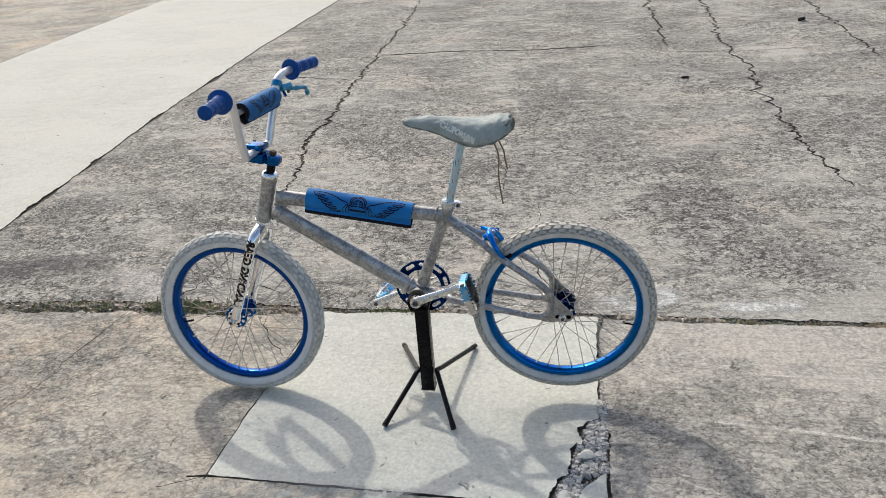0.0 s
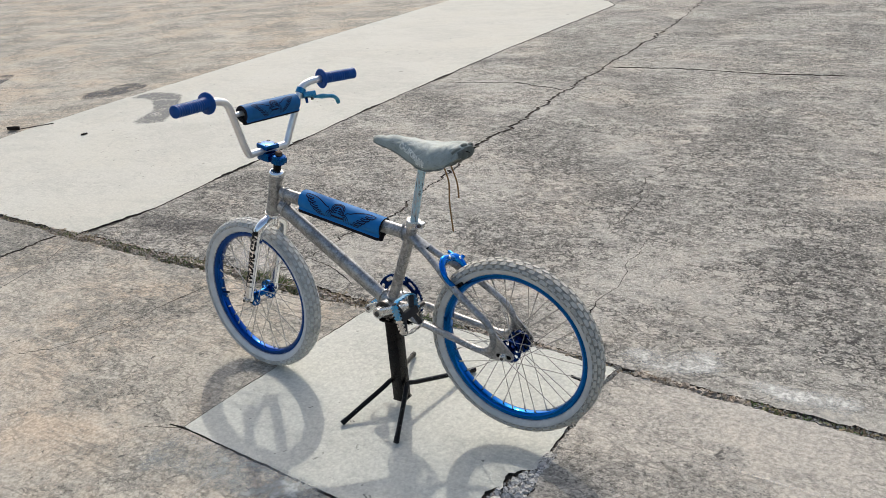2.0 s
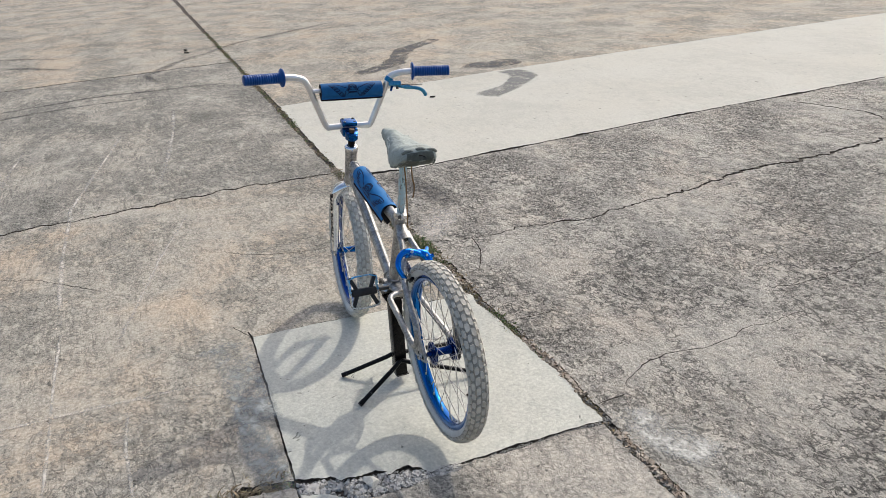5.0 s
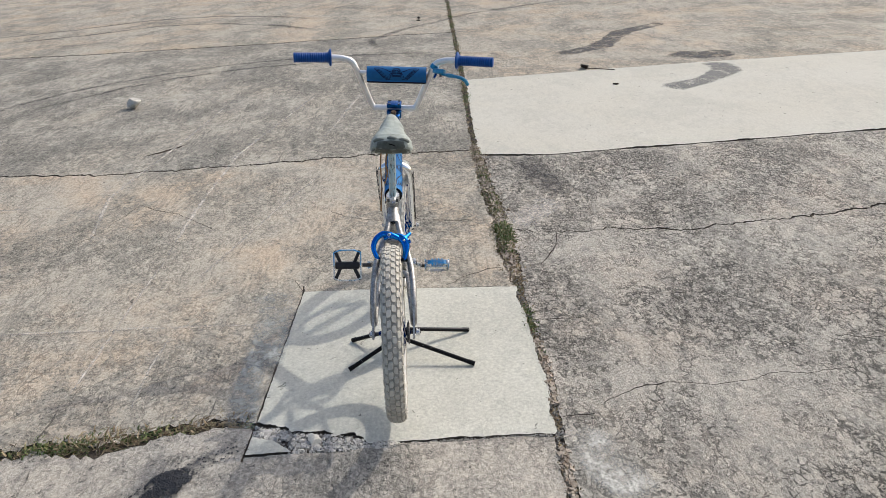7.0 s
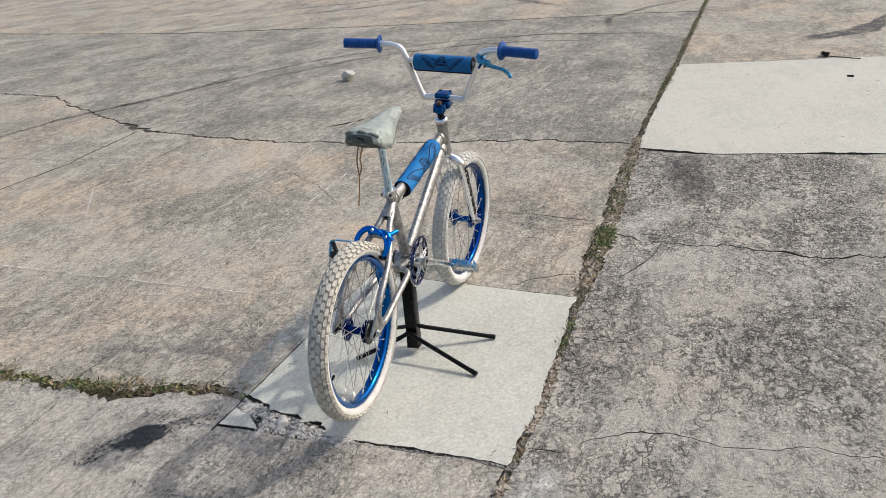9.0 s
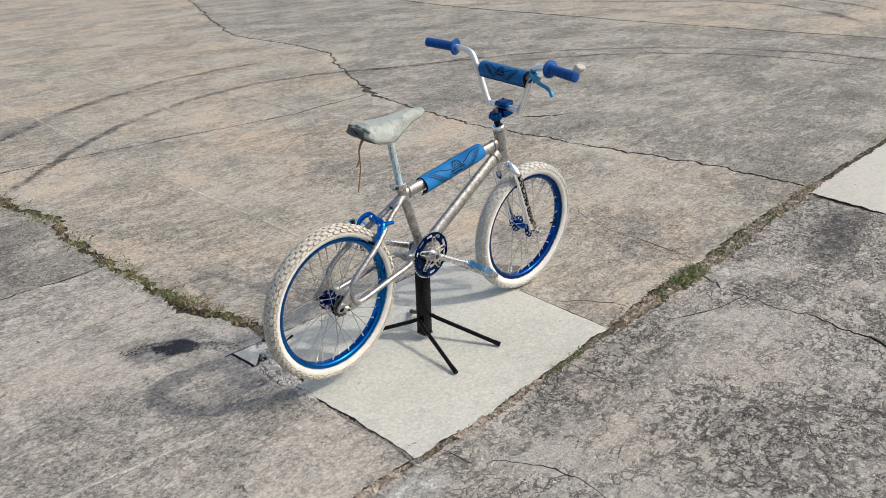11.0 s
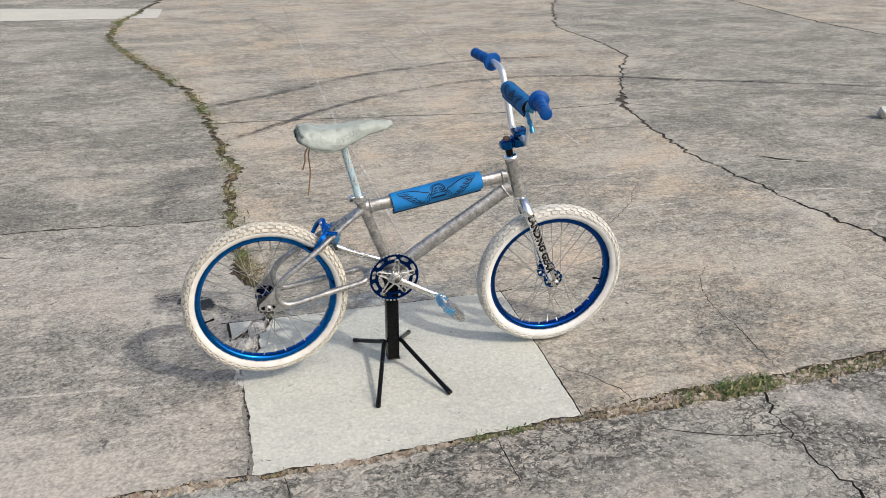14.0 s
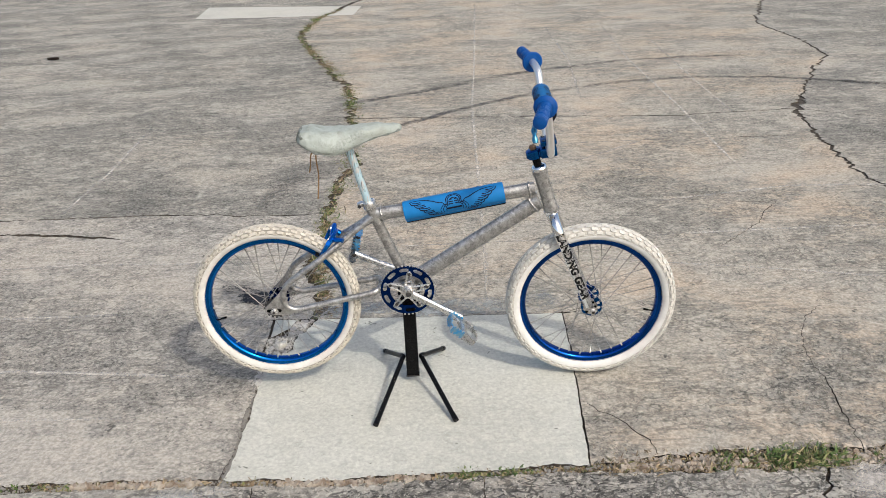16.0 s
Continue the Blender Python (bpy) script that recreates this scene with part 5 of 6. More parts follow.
for s in (1, -1):
    part("hem", hem(s), SADDLE_DARK, saddle, "darker rolled hem of the cover")
for k, (y0, z0) in enumerate(((0.028, 0.880), (-0.004, 0.884), (-0.034, 0.879))):
    part("fold", tube(spline([(-0.272, y0 + 0.019, z0 - 0.006), (-0.279, y0 + 0.008, z0 + 0.002), (-0.280, y0 - 0.008, z0 + 0.001), (-0.274, y0 - 0.018, z0 - 0.006)], 4), 0.0046, 8), SADDLE_DARK, saddle, "puckered fold of the cover")
part("saddle_rail", tube(spline([(-0.10, 0.012, 0.858), (-0.12, 0.018, 0.850), (-0.15, 0.022, 0.842), (-0.21, 0.03, 0.848)], 5), 0.0035, 8), DARK_STEEL, saddle)
part("saddle_rail", tube(spline([(-0.10, -0.012, 0.858), (-0.12, -0.018, 0.850), (-0.15, -0.022, 0.842), (-0.21, -0.03, 0.848)], 5), 0.0035, 8), DARK_STEEL, saddle)
part("seat_guts", turned([(0.016, -0.012), (0.020, -0.010), (0.020, 0.010), (0.016, 0.012)], POST_TOP + Vector((0, 0, 0.010)), seg=20), DARK_STEEL, saddle)
part("cord", tube(spline([(-0.235, 0.030, 0.832), (-0.250, 0.032, 0.79), (-0.248, 0.030, 0.73), (-0.258, 0.034, 0.652)], 8), 0.0022, 6), CORD, saddle, "brown cord hanging from the cover")
part("cord", tube(spline([(-0.245, 0.012, 0.834), (-0.262, 0.016, 0.80), (-0.265, 0.012, 0.775), (-0.272, 0.020, 0.745)], 8), 0.0022, 6), CORD, saddle, "brown cord hanging from the cover")


def text_mesh(body, size, bold=0.0):
    """Flat triangles of a word in the built-in font, in x and y, centred."""
    cu = bpy.data.curves.new("lettering", "FONT")
    cu.body, cu.size, cu.align_x, cu.align_y, cu.offset = body, size, "CENTER", "CENTER", bold
    ob = bpy.data.objects.new("lettering", cu)
    scene.collection.objects.link(ob)
    bpy.context.view_layer.update()
    me = bpy.data.meshes.new_from_object(ob.evaluated_get(bpy.context.evaluated_depsgraph_get()))
    bpy.data.objects.remove(ob)
    bm = bmesh.new()
    bm.from_mesh(me)
    bmesh.ops.triangulate(bm, faces=bm.faces[:])
    return bm


def on_saddle(body, size, x0, z0, tilt, side):
    bm = text_mesh(body, size, 0.0011)
    bmesh.ops.subdivide_edges(bm, edges=[e for e in bm.edges if e.calc_length() > 0.006], cuts=1)
    c, s_ = math.cos(tilt), math.sin(tilt)
    for v in bm.verts:
        lx, ly = v.co.x * 0.97, v.co.y * 1.2
        u, w = lx * c - ly * s_, lx * s_ + ly * c
        x, z = x0 - side * u, z0 + w
        h = SADDLE_TREE.ray_cast(Vector((x, side * 0.3, z)), Vector((0, -side, 0)))[0]
        v.co = Vector((x, (h.y if h else side * 0.05) + side * 0.0008, z))
    return bm


for side in (1, -1):
    part("lettering", on_saddle("CALIFORNIA", 0.0175, -0.142, 0.859, -0.42 * side, side), SADDLE_PRINT if side > 0 else SADDLE_PRINT_WORN, saddle, "faded pale lettering", False)
    part("lettering", on_saddle("LITE", 0.0165, -0.176, 0.840, -0.25 * side, side), SADDLE_PRINT if side > 0 else SADDLE_PRINT_WORN, saddle, "faded pale lettering", False)

# headset, fork
for q, up in ((HEAD_TOP, 1), (HEAD_LOW, -1)):
    part("headset_cup", turned([(0.0215, 0.0), (0.0245, 0.001), (0.0245, 0.008), (0.021, 0.013), (0.0165, 0.016)], q, HEAD_DIR * up, 28), CHROME, frame_ob)
fork = part("fork", tube([HEAD_LOW - HEAD_DIR * t for t in (0.010, 0.014, 0.034, 0.038)], [0.017, 0.021, 0.021, 0.017], 24), CHROME, bike, "chrome fork with straight legs")
FORK_TIP = Vector((0.575, -0.011, 0.289))
leg_top = HEAD_LOW - HEAD_DIR * 0.022
FORK_LINES = {}
for s in (1, -1):
    tip = FORK_TIP + Vector((0, 0.056 * s, 0))
    knee = leg_top - HEAD_DIR * 0.055 + Vector((0.004, 0.056 * s, 0))
    pts = spline([leg_top + Vector((0, 0.010 * s, 0)), leg_top - HEAD_DIR * 0.010 + Vector((0.0, 0.034 * s, 0)), leg_top - HEAD_DIR * 0.027 + Vector((0.001, 0.050 * s, 0)), knee,
                  knee.lerp(tip, 0.33), knee.lerp(tip, 0.66), tip], 5)
    n = len(pts)
    radii = [0.0175 if i < 16 else 0.0175 - 0.0035 * (i - 16) / (n - 17) for i in range(n)]
    leg = part("fork_leg", tube(pts, radii, 18), CHROME, fork, "chrome fork leg with black stencil lettering")
    FORK_LINES[s] = (knee, tip)
    d = (tip - knee).normalized()
    end = [(0.556, 0.308), (0.584, 0.314), (0.600, 0.291), (0.602, 0.268), (0.589, 0.256), (0.572, 0.260), (0.557, 0.282)]
    fe = part("fork_end", plate(bmesh.new(), end, 0.056 * s - 0.014, 0.056 * s - 0.008), CHROME, fork, "drilled fork end plate")
    # the holes aren't cut: black discs give their shaded insides
    for q in ((0.586, 0.302), (0.594, 0.287), (0.568, 0.268)):
        part("fork_hole_shade", turned([(0.0042, -0.0034), (0.0042, 0.0034)], (q[0], 0.056 * s - 0.011, q[1]), seg=10), BLACK, fe)
    # stencil words down the outer face of the leg
    bm = text_mesh("LANDING GEAR", 0.036, 0.0015)
    wide = max(v.co.x for v in bm.verts) - min(v.co.x for v in bm.verts)
    length = 0.240
    bmesh.ops.subdivide_edges(bm, edges=[e for e in bm.edges if e.calc_length() > 0.006], cuts=2)
    lat = Vector((0, s, 0))
    fwd = d.cross(lat) * (1 if s > 0 else -1)
    for v in bm.verts:
        t = v.co.x / wide * length + (length / 2)
        run = (tip - knee).length
        a = (t - 0.020) if s < 0 else run - t - 0.048
        k = min(1, max(0, a / run))
        r = 0.0175 - 0.0035 * max(0.0, (k * 15 - 1) / 14) + 0.0008
        phi = v.co.y / r * (-1 if s > 0 else 1)
        side_dir = (lat * math.cos(phi) + (d.cross(lat)).normalized() * math.sin(phi) * s)
        v.co = knee + d * a + side_dir * r
    part("lettering", bm, STICKER, leg, "black stencil lettering", False)
part("steerer", tube([HEAD_TOP, HEAD_TOP + HEAD_DIR * 0.05], 0.0125, 16), BLACK, fork, "black steerer spacer")

# wheels


def drilled_ring(mid, half, radii, holes, bridge):
    """A flat ring with a row of long openings: two rims joined by bridges. bridge: their share of the turn."""
    bm = bmesh.new()

    def sector(r0, r1, a0, a1, n):
        rows = []
        for i in range(n + 1):
            a = a0 + (a1 - a0) * i / n
            rows.append([bm.verts.new(mid + Vector((r * math.cos(a), y, r * math.sin(a)))) for r, y in ((r0, -half), (r1, -half), (r1, half), (r0, half))])
        for p, q in zip(rows, rows[1:]):
            for k in range(4):
                bm.faces.new((p[k], p[(k + 1) % 4], q[(k + 1) % 4], q[k]))
        for row in (rows[0], rows[-1]):
            bm.faces.new(row)

    r0, r1, r2, r3 = radii
    for k in range(holes):
        a, turn = 2 * math.pi * k / holes, 2 * math.pi / holes
        sector(r0, r1, a, a + turn, 4)
        sector(r2, r3, a, a + turn, 4)
        sector(r1, r2, a, a + turn * bridge, 2)
    bmesh.ops.recalc_face_normals(bm, faces=bm.faces)
    return bm


def wheel(name, axle, rad, tyre_half, tread_mat, rear):
    rim_r = 0.2275
    half_prof = [(-0.0070, 0.0130), (-0.0010, 0.0140), (0.0, 0.0150), (-0.0010, 0.0163), (-0.0040, 0.0170), (-0.0085, 0.0168), (-0.0130, 0.0156), (-0.0165, 0.0132), (-0.0190, 0.0095), (-0.0200, 0.0050)]
    prof = [(rim_r + r, y) for r, y in half_prof] + [(rim_r + r, -y) for r, y in half_prof[::-1]]
    rim = part(name, turned(prof, axle, seg=96, closed=True), RIM_REAR if rear else RIM_FRONT, bike, "blue anodised rim wheel with a white tyre")
    # tyre: a rounded casing that bulges past the rim
    cr = rim_r - 0.002 + (rad - 0.005 - rim_r) * 0.5
    hr = (rad - 0.005 - rim_r) / 2 + 0.003
    sec = []
    for k in range(26):
        a = radians(-158) + radians(316) * k / 25
        w = math.copysign(abs(math.sin(a)) ** 0.85, math.sin(a))
        sec.append((cr + hr * math.cos(a), tyre_half * w))
    tyre = part("tyre", turned(sec, axle, seg=96, closed=True), SIDEWALL_REAR if rear else SIDEWALL, rim, "off-white rubber tyre with knobbly tread")
    # a thin dark ring puts in the shade between tyre and rim
    for s in (1, -1):
        ring = [(rim_r + 0.0004 + 0.0012 * math.cos(a), s * 0.0172 + 0.0012 * math.sin(a)) for a in (2 * math.pi * k / 8 for k in range(8))]
        part("bead_shade_line", turned(ring, axle, seg=96, closed=True), BEAD, tyre, "dark line that stands for the tyre's shade along the rim")
    # tread blocks in staggered rows
    tb = bmesh.new()
    count = 58
    rnd_tread = random.Random(29 if rear else 17)

    def block(ang, a0, half_len, half_wide, high, skew=0.0):
        rings = []
        wob = rnd_tread.uniform(0.90, 1.08)
        for top in (0, 1):
            ring = []
            for q in range(8):
                c, n_ = math.cos(q * math.pi / 4 + 0.393), math.sin(q * math.pi / 4 + 0.393)
                sh = (0.90 if top else 1.08) * wob
                i, j = math.copysign(abs(c) ** 0.5, c), math.copysign(abs(n_) ** 0.5, n_)
                th = ang + (i * half_len * sh + skew * j) / rad
                aa = a0 + j * half_wide * sh
                w = math.copysign(abs(math.sin(aa)) ** 0.85, math.sin(aa))
                rr, yy = cr + hr * math.cos(aa), tyre_half * w
                off = high * wob if top else -0.001
                rr, yy = rr + math.cos(aa) * off, yy + math.sin(aa) * off
                ring.append(tb.verts.new(axle + Vector((math.cos(th) * rr, yy, math.sin(th) * rr))))
            rings.append(ring)
        b, t = rings
        tb.faces.new(t)
        for k in range(8):
            tb.faces.new((b[k], b[(k + 1) % 8], t[(k + 1) % 8], t[k]))

    for k in range(count):
        th = 2 * math.pi * k / count
        step = 2 * math.pi / count
        for s in (1, -1):
            block(th + (step / 2 if s > 0 else 0), s * 0.21, 0.0112, 0.21, 0.0042, s * 0.0015)
            block(th + (0 if s > 0 else step / 2), s * 0.67, 0.0108, 0.21, 0.0046, -s * 0.0015)
            block(th + (step / 2 if s > 0 else 0), s * 1.11, 0.0114, 0.19, 0.0046)
            block(th + (0 if s > 0 else step / 2), s * 1.38, 0.0074, 0.10, 0.0024)
    bmesh.ops.recalc_face_normals(tb, faces=tb.faces)
    part("tread", tb, tread_mat, tyre, "dirty tan tread blocks" if rear else "cream tread blocks", False)
    # casing band under the blocks; its darker colour holds dirt and the gaps' shade
    band = bmesh.new()
    lathe(band, [(cr + hr * math.cos(a) + 0.0006, tyre_half * math.copysign(abs(math.sin(a)) ** 0.85, math.sin(a)) * 1.02) for a in (radians(-88 + 176 * k / 14) for k in range(15))], axle, seg=96)
    for f in [f for f in band.faces if len(f.verts) > 4]:
        band.faces.remove(f)
    part("tread_base", band, TREAD_GAP_REAR if rear else TREAD_GAP, tyre)
    # hub
    half = 0.036 if not rear else 0.030
    metal = NAVY_ANO if rear else HUB_BLUE
    hub = part("hub", turned([(0.006, -half - 0.018), (0.008, -half - 0.006), (0.0135, -half - 0.004), (0.0150, -half + 0.001), (0.0150, -half + 0.006), (0.0115, -0.012), (0.0115, 0.012),
                              (0.0150, half - 0.006), (0.0150, half - 0.001), (0.0135, half + 0.004), (0.008, half + 0.006), (0.006, half + 0.018)], axle, seg=40), metal, rim,
               "blue high-flange hub")
    for s in (1, -1):
        part("flange", drilled_ring(axle + Vector((0, s * half, 0)), 0.0022, (0.0145, 0.0185, 0.0285, 0.0345), 8, 0.36), metal, hub, "blue flange with large drilled holes", False)
    part("axle", tube([axle + Vector((0, -0.078, 0)), axle + Vector((0, 0.078, 0))], 0.0048, 12, up=(1, 0, 0)), DARK_STEEL, hub)
    for s in (1, -1):
        part("axle_nut", turned([(0.0125, 0.065), (0.0125, 0.068), (0.0095, 0.0685), (0.0095, 0.075), (0.008, 0.076)], axle, (0, s, 0), 6), POLISHED, hub)
    # spokes
    base = tube([(0, 0, 0), (0, 0, 0.78), (0, 0, 0.925), (0, 0, 0.928), (0, 0, 1)], [0.0011, 0.0011, 0.0011, 0.0025, 0.0025], 6)
    proto = mesh_ob("spoke", base, SPOKE_STEEL)
    me = proto.data
    bpy.data.objects.remove(proto)
    total = 36
    for k in range(total):
        s = 1 if k % 2 else -1
        lead = 1 if (k // 2) % 2 else -1
        a_rim = 2 * math.pi * (k + 0.3) / total
        a_hub = a_rim + lead * radians(58)
        p = axle + Vector((0.0315 * math.cos(a_hub), s * (half + 0.003 * lead), 0.0315 * math.sin(a_hub)))
        q = axle + Vector((0.2085 * math.cos(a_rim), s * 0.004, 0.2085 * math.sin(a_rim)))
        ob = new("spoke", me)
        ob.parent = rim
        d = q - p
        ob.matrix_local = Matrix.Translation(p) @ d.to_track_quat("Z", "Y").to_matrix().to_4x4() @ Matrix.Diagonal((1, 1, d.length, 1))
    va = radians(-12 if not rear else 196)
    vd = Vector((math.cos(va), 0, math.sin(va)))
    part("valve", tube([axle + vd * 0.209, axle + vd * 0.194, axle + vd * 0.193, axle + vd * 0.178], [0.0025, 0.0025, 0.0038, 0.0038], 8), BLACK, rim)
    return rim


front = wheel("front_wheel", F_AXLE, F_RAD, 0.0275, TREAD, False)
back = wheel("rear_wheel", R_AXLE, R_RAD, 0.0265, TREAD_REAR, True)
cog = bmesh.new()
lathe(cog, [(0.016, -0.046), (0.030, -0.045), (0.032, -0.042), (0.030, -0.038), (0.016, -0.036)], R_AXLE, seg=32)
for k in range(16):
    a = 2 * math.pi * k / 16
    box(cog, (0.005, 0.003, 0.007), Matrix.Translation(R_AXLE + Vector((0.0335 * math.cos(a), -0.042, 0.0335 * math.sin(a)))) @ Matrix.Rotation(-a, 4, "Y"))
part("freewheel", cog, DARK_STEEL, back, "small dark freewheel cog")
# the rear wheel sits a little askew in the frame
back.matrix_local = Matrix.Translation(R_AXLE + Vector((0, -0.003, 0))) @ Matrix.Rotation(radians(-1.6), 4, "X") @ Matrix.Translation(-R_AXLE)

# cranks, chainring, pedals


def chainring():
    """A ring with ten pill slots, made of arcs between radii, with teeth round the rim."""
    bm = bmesh.new()
    y0, y1 = -0.0475, -0.0435

    def sector(r0, r1, a0, a1, n=4):
        for y in (y0, y1):
            prev = None
            for i in range(n + 1):
                a = a0 + (a1 - a0) * i / n
                cur = [bm.verts.new((r * math.cos(a), y, BB.z + r * math.sin(a))) for r in (r0, r1)]
                if prev:
                    bm.faces.new((prev[0], prev[1], cur[1], cur[0]))
                prev = cur
        for r in (r0, r1):
            prev = None
            for i in range(n + 1):
                a = a0 + (a1 - a0) * i / n
                cur = [bm.verts.new((r * math.cos(a), y, BB.z + r * math.sin(a))) for y in (y0, y1)]
                if prev:
                    bm.faces.new((prev[0], prev[1], cur[1], cur[0]))
                prev = cur

    for k in range(10):
        a = 2 * math.pi * k / 10
        sector(0.078, 0.084, a, a + math.pi / 5, 6)
        sector(0.054, 0.064, a, a + math.pi / 5, 6)
        # the bridge, then the slot with half-round ends
        bridge, slot = math.pi / 5 * 0.30, math.pi / 5 * 0.70
        sector(0.064, 0.078, a, a + bridge, 3)
        half, mid, n = 0.0062, 0.071, 14
        for j in range(n):
            lo, hi = a + bridge + slot * j / n, a + bridge + slot * (j + 1) / n
            run = min((j + 0.5) / n, 1 - (j + 0.5) / n) * slot * mid
            open_half = half if run > half else math.sqrt(max(0.0, half ** 2 - (half - run) ** 2))
            sector(0.064, mid - open_half, lo, hi, 1)
            sector(mid + open_half, 0.078, lo, hi, 1)
    bmesh.ops.recalc_face_normals(bm, faces=bm.faces)
    return bm


cranks = part("crankset", tube([BB + Vector((0, -0.074, 0)), BB + Vector((0, 0.074, 0))], 0.010, 16, up=(1, 0, 0)), POLISHED, bike, "silver one-side-driven crankset without a chain")
ring = part("chainring", chainring(), NAVY_ANO, cranks, "navy blue chainring with pill slots", False)
teeth = bmesh.new()
for k in range(44):
    a = 2 * math.pi * k / 44
    box(teeth, (0.0055, 0.0025, 0.0062), Matrix.Translation((0.0862 * math.cos(a), -0.0455, BB.z + 0.0862 * math.sin(a))) @ Matrix.Rotation(-a, 4, "Y"))
part("ring_teeth", teeth, POLISHED, ring, "bare silver teeth", False)
spider = part("spider", turned([(0.010, -0.056), (0.022, -0.055), (0.023, -0.052), (0.022, -0.0485), (0.01, -0.048)], BB, seg=32), POLISHED, cranks, "five-arm silver spider")
for k in range(5):
    a = radians(85 + 72 * k)
    d, n_, o = Vector((math.cos(a), 0, math.sin(a))), Vector((-math.sin(a), 0, math.cos(a))), Vector((0, -0.0512, 0))
    fork_path = spline([BB + o + d * 0.016 + n_ * 0.011, BB + o + d * 0.040 + n_ * 0.0075, BB + o + d * 0.060 + n_ * 0.0055, BB + o + d * 0.066, BB + o + d * 0.060 - n_ * 0.0055,
                        BB + o + d * 0.040 - n_ * 0.0075, BB + o + d * 0.016 - n_ * 0.011], 4)
    part("spider_arm", tube(fork_path, 0.0034, 8, wide=0.003), POLISHED, spider)
    part("ring_bolt", turned([(0.0052, -0.0552), (0.0052, -0.0470)], BB + d * 0.060, seg=10), DARK_STEEL, spider)
for s in (1, -1):
    part("bearing_cup", turned([(0.024, 0.034), (0.027, 0.036), (0.027, 0.041), (0.019, 0.0415), (0.018, 0.038)], BB, (0, s, 0), 32), POLISHED if s < 0 else DARK_STEEL, frame_ob)

ENDS = {-1: Vector((0.164, -0.090, 0.278)), 1: Vector((-0.169, 0.082, 0.434))}


def pedal(centre, tilt, side):
    """A metal cage pedal: toothed plates, half of them stripped bare, and a centre body."""
    hold = new("pedal")
    hold.parent = cranks
    hold.matrix_local = Matrix.Translation(centre) @ Matrix.Rotation(tilt, 4, "Y")
    blue, bare = bmesh.new(), bmesh.new()
    L, Wd, H = 0.049, 0.043, 0.010
    outline = [(-L, -Wd * 0.55), (-L * 0.86, -Wd), (0, -Wd), (L * 0.86, -Wd), (L, -Wd * 0.55), (L, Wd * 0.55), (L * 0.86, Wd), (0, Wd), (-L * 0.86, Wd), (-L, Wd * 0.55)]
    n = len(outline)
    for i in range(n):
        a, b = Vector(outline[i]), Vector(outline[(i + 1) % n])
        d = b - a
        bm = blue if a.x + b.x < 0 else bare
        m = Matrix.Translation((*((a + b) / 2), 0)) @ Matrix.Rotation(math.atan2(d.y, d.x), 4, "Z")
        box(bm, (d.length + 0.002, 0.0036, H * 1.5), m)
        if d.length > 0.035:
            for k in range(4):
                for zz in (1, -1):
                    box(bm, (0.0055, 0.0028, 0.006), m @ Matrix.Translation(((k - 1.5) * d.length / 4, 0, zz * H * 0.95)))
    part("cage", blue, TEAL_WORN, hold, "scratched light blue metal cage with teeth", False)
    part("cage", bare, POLISHED, hold, "bare metal cage with teeth", False)
    body = bmesh.new()
    box(body, (0.024, 2 * Wd * 0.92, 0.022), None, 0.006)
    for i in (1, -1):
        for j in (1, -1):
            arm_at = Matrix.Translation((0.024 * i, Wd * 0.68 * j, 0)) @ Matrix.Rotation(math.atan2(0.45 * j, i), 4, "Z")
            box(body, (0.052, 0.011, 0.014), arm_at, 0.003)
    part("barrel", body, PEDAL_DARK if side > 0 else POLISHED, hold, "dark moulded pedal body with four arms" if side > 0 else "bare metal pedal body with four arms")
    return hold


for s, end in ENDS.items():
    root = BB + Vector((0, s * 0.062, 0))
    arm = part("crank_arm", tube([root, root.lerp(end, 0.12), root.lerp(end, 0.6), end], [0.0155, 0.0125, 0.0105, 0.0125], 14, wide=[0.010, 0.0085, 0.0075, 0.008]), POLISHED, cranks, "worn silver crank arm")
    part("crank_boss", turned([(0.0165, -0.010), (0.0175, -0.008), (0.0165, 0.010), (0.010, 0.012)], root, (0, s, 0), 20), POLISHED, arm)
    part("crank_cap", turned([(0.008, 0.0), (0.008, 0.014), (0.006, 0.015)], root, (0, s, 0), 12), DARK_STEEL, arm)
    part("pedal_spindle", tube([end + Vector((0, -s * 0.010, 0)), end + Vector((0, s * 0.02, 0))], 0.0065, 10, up=(1, 0, 0)), DARK_STEEL, cranks)
pedal(ENDS[1] + Vector((0, 0.068, 0)), radians(108), 1)
pedal(ENDS[-1] + Vector((0, -0.062, 0)), radians(41), -1)

# rear brake
BK_TOP, BK_LOW = Vector((-0.212, 0, 0.556)), Vector((-0.262, 0, 0.488))
BK_DIR = (BK_LOW - BK_TOP).normalized()
BK_OUT = Vector((BK_DIR.z, 0, -BK_DIR.x))


def caliper(y, t, o=0.0):
    """A place on the brake: across, down along the arms and out from the bridge."""
    return BK_TOP + BK_DIR * t + BK_OUT * o + Vector((0, y, 0))


def forged(pts, radii, wide, n=5):
    """An arm of forged metal whose thickness follows its line."""
    line = spline(pts, n)
    k = len(line) - 1
    at_k = [i * (len(radii) - 1) / k for i in range(k + 1)]
    knots = range(len(radii))
    return tube(line, [float(v) for v in np.interp(at_k, knots, radii)], 12, wide=[float(v) for v in np.interp(at_k, knots, wide)], up=BK_OUT)


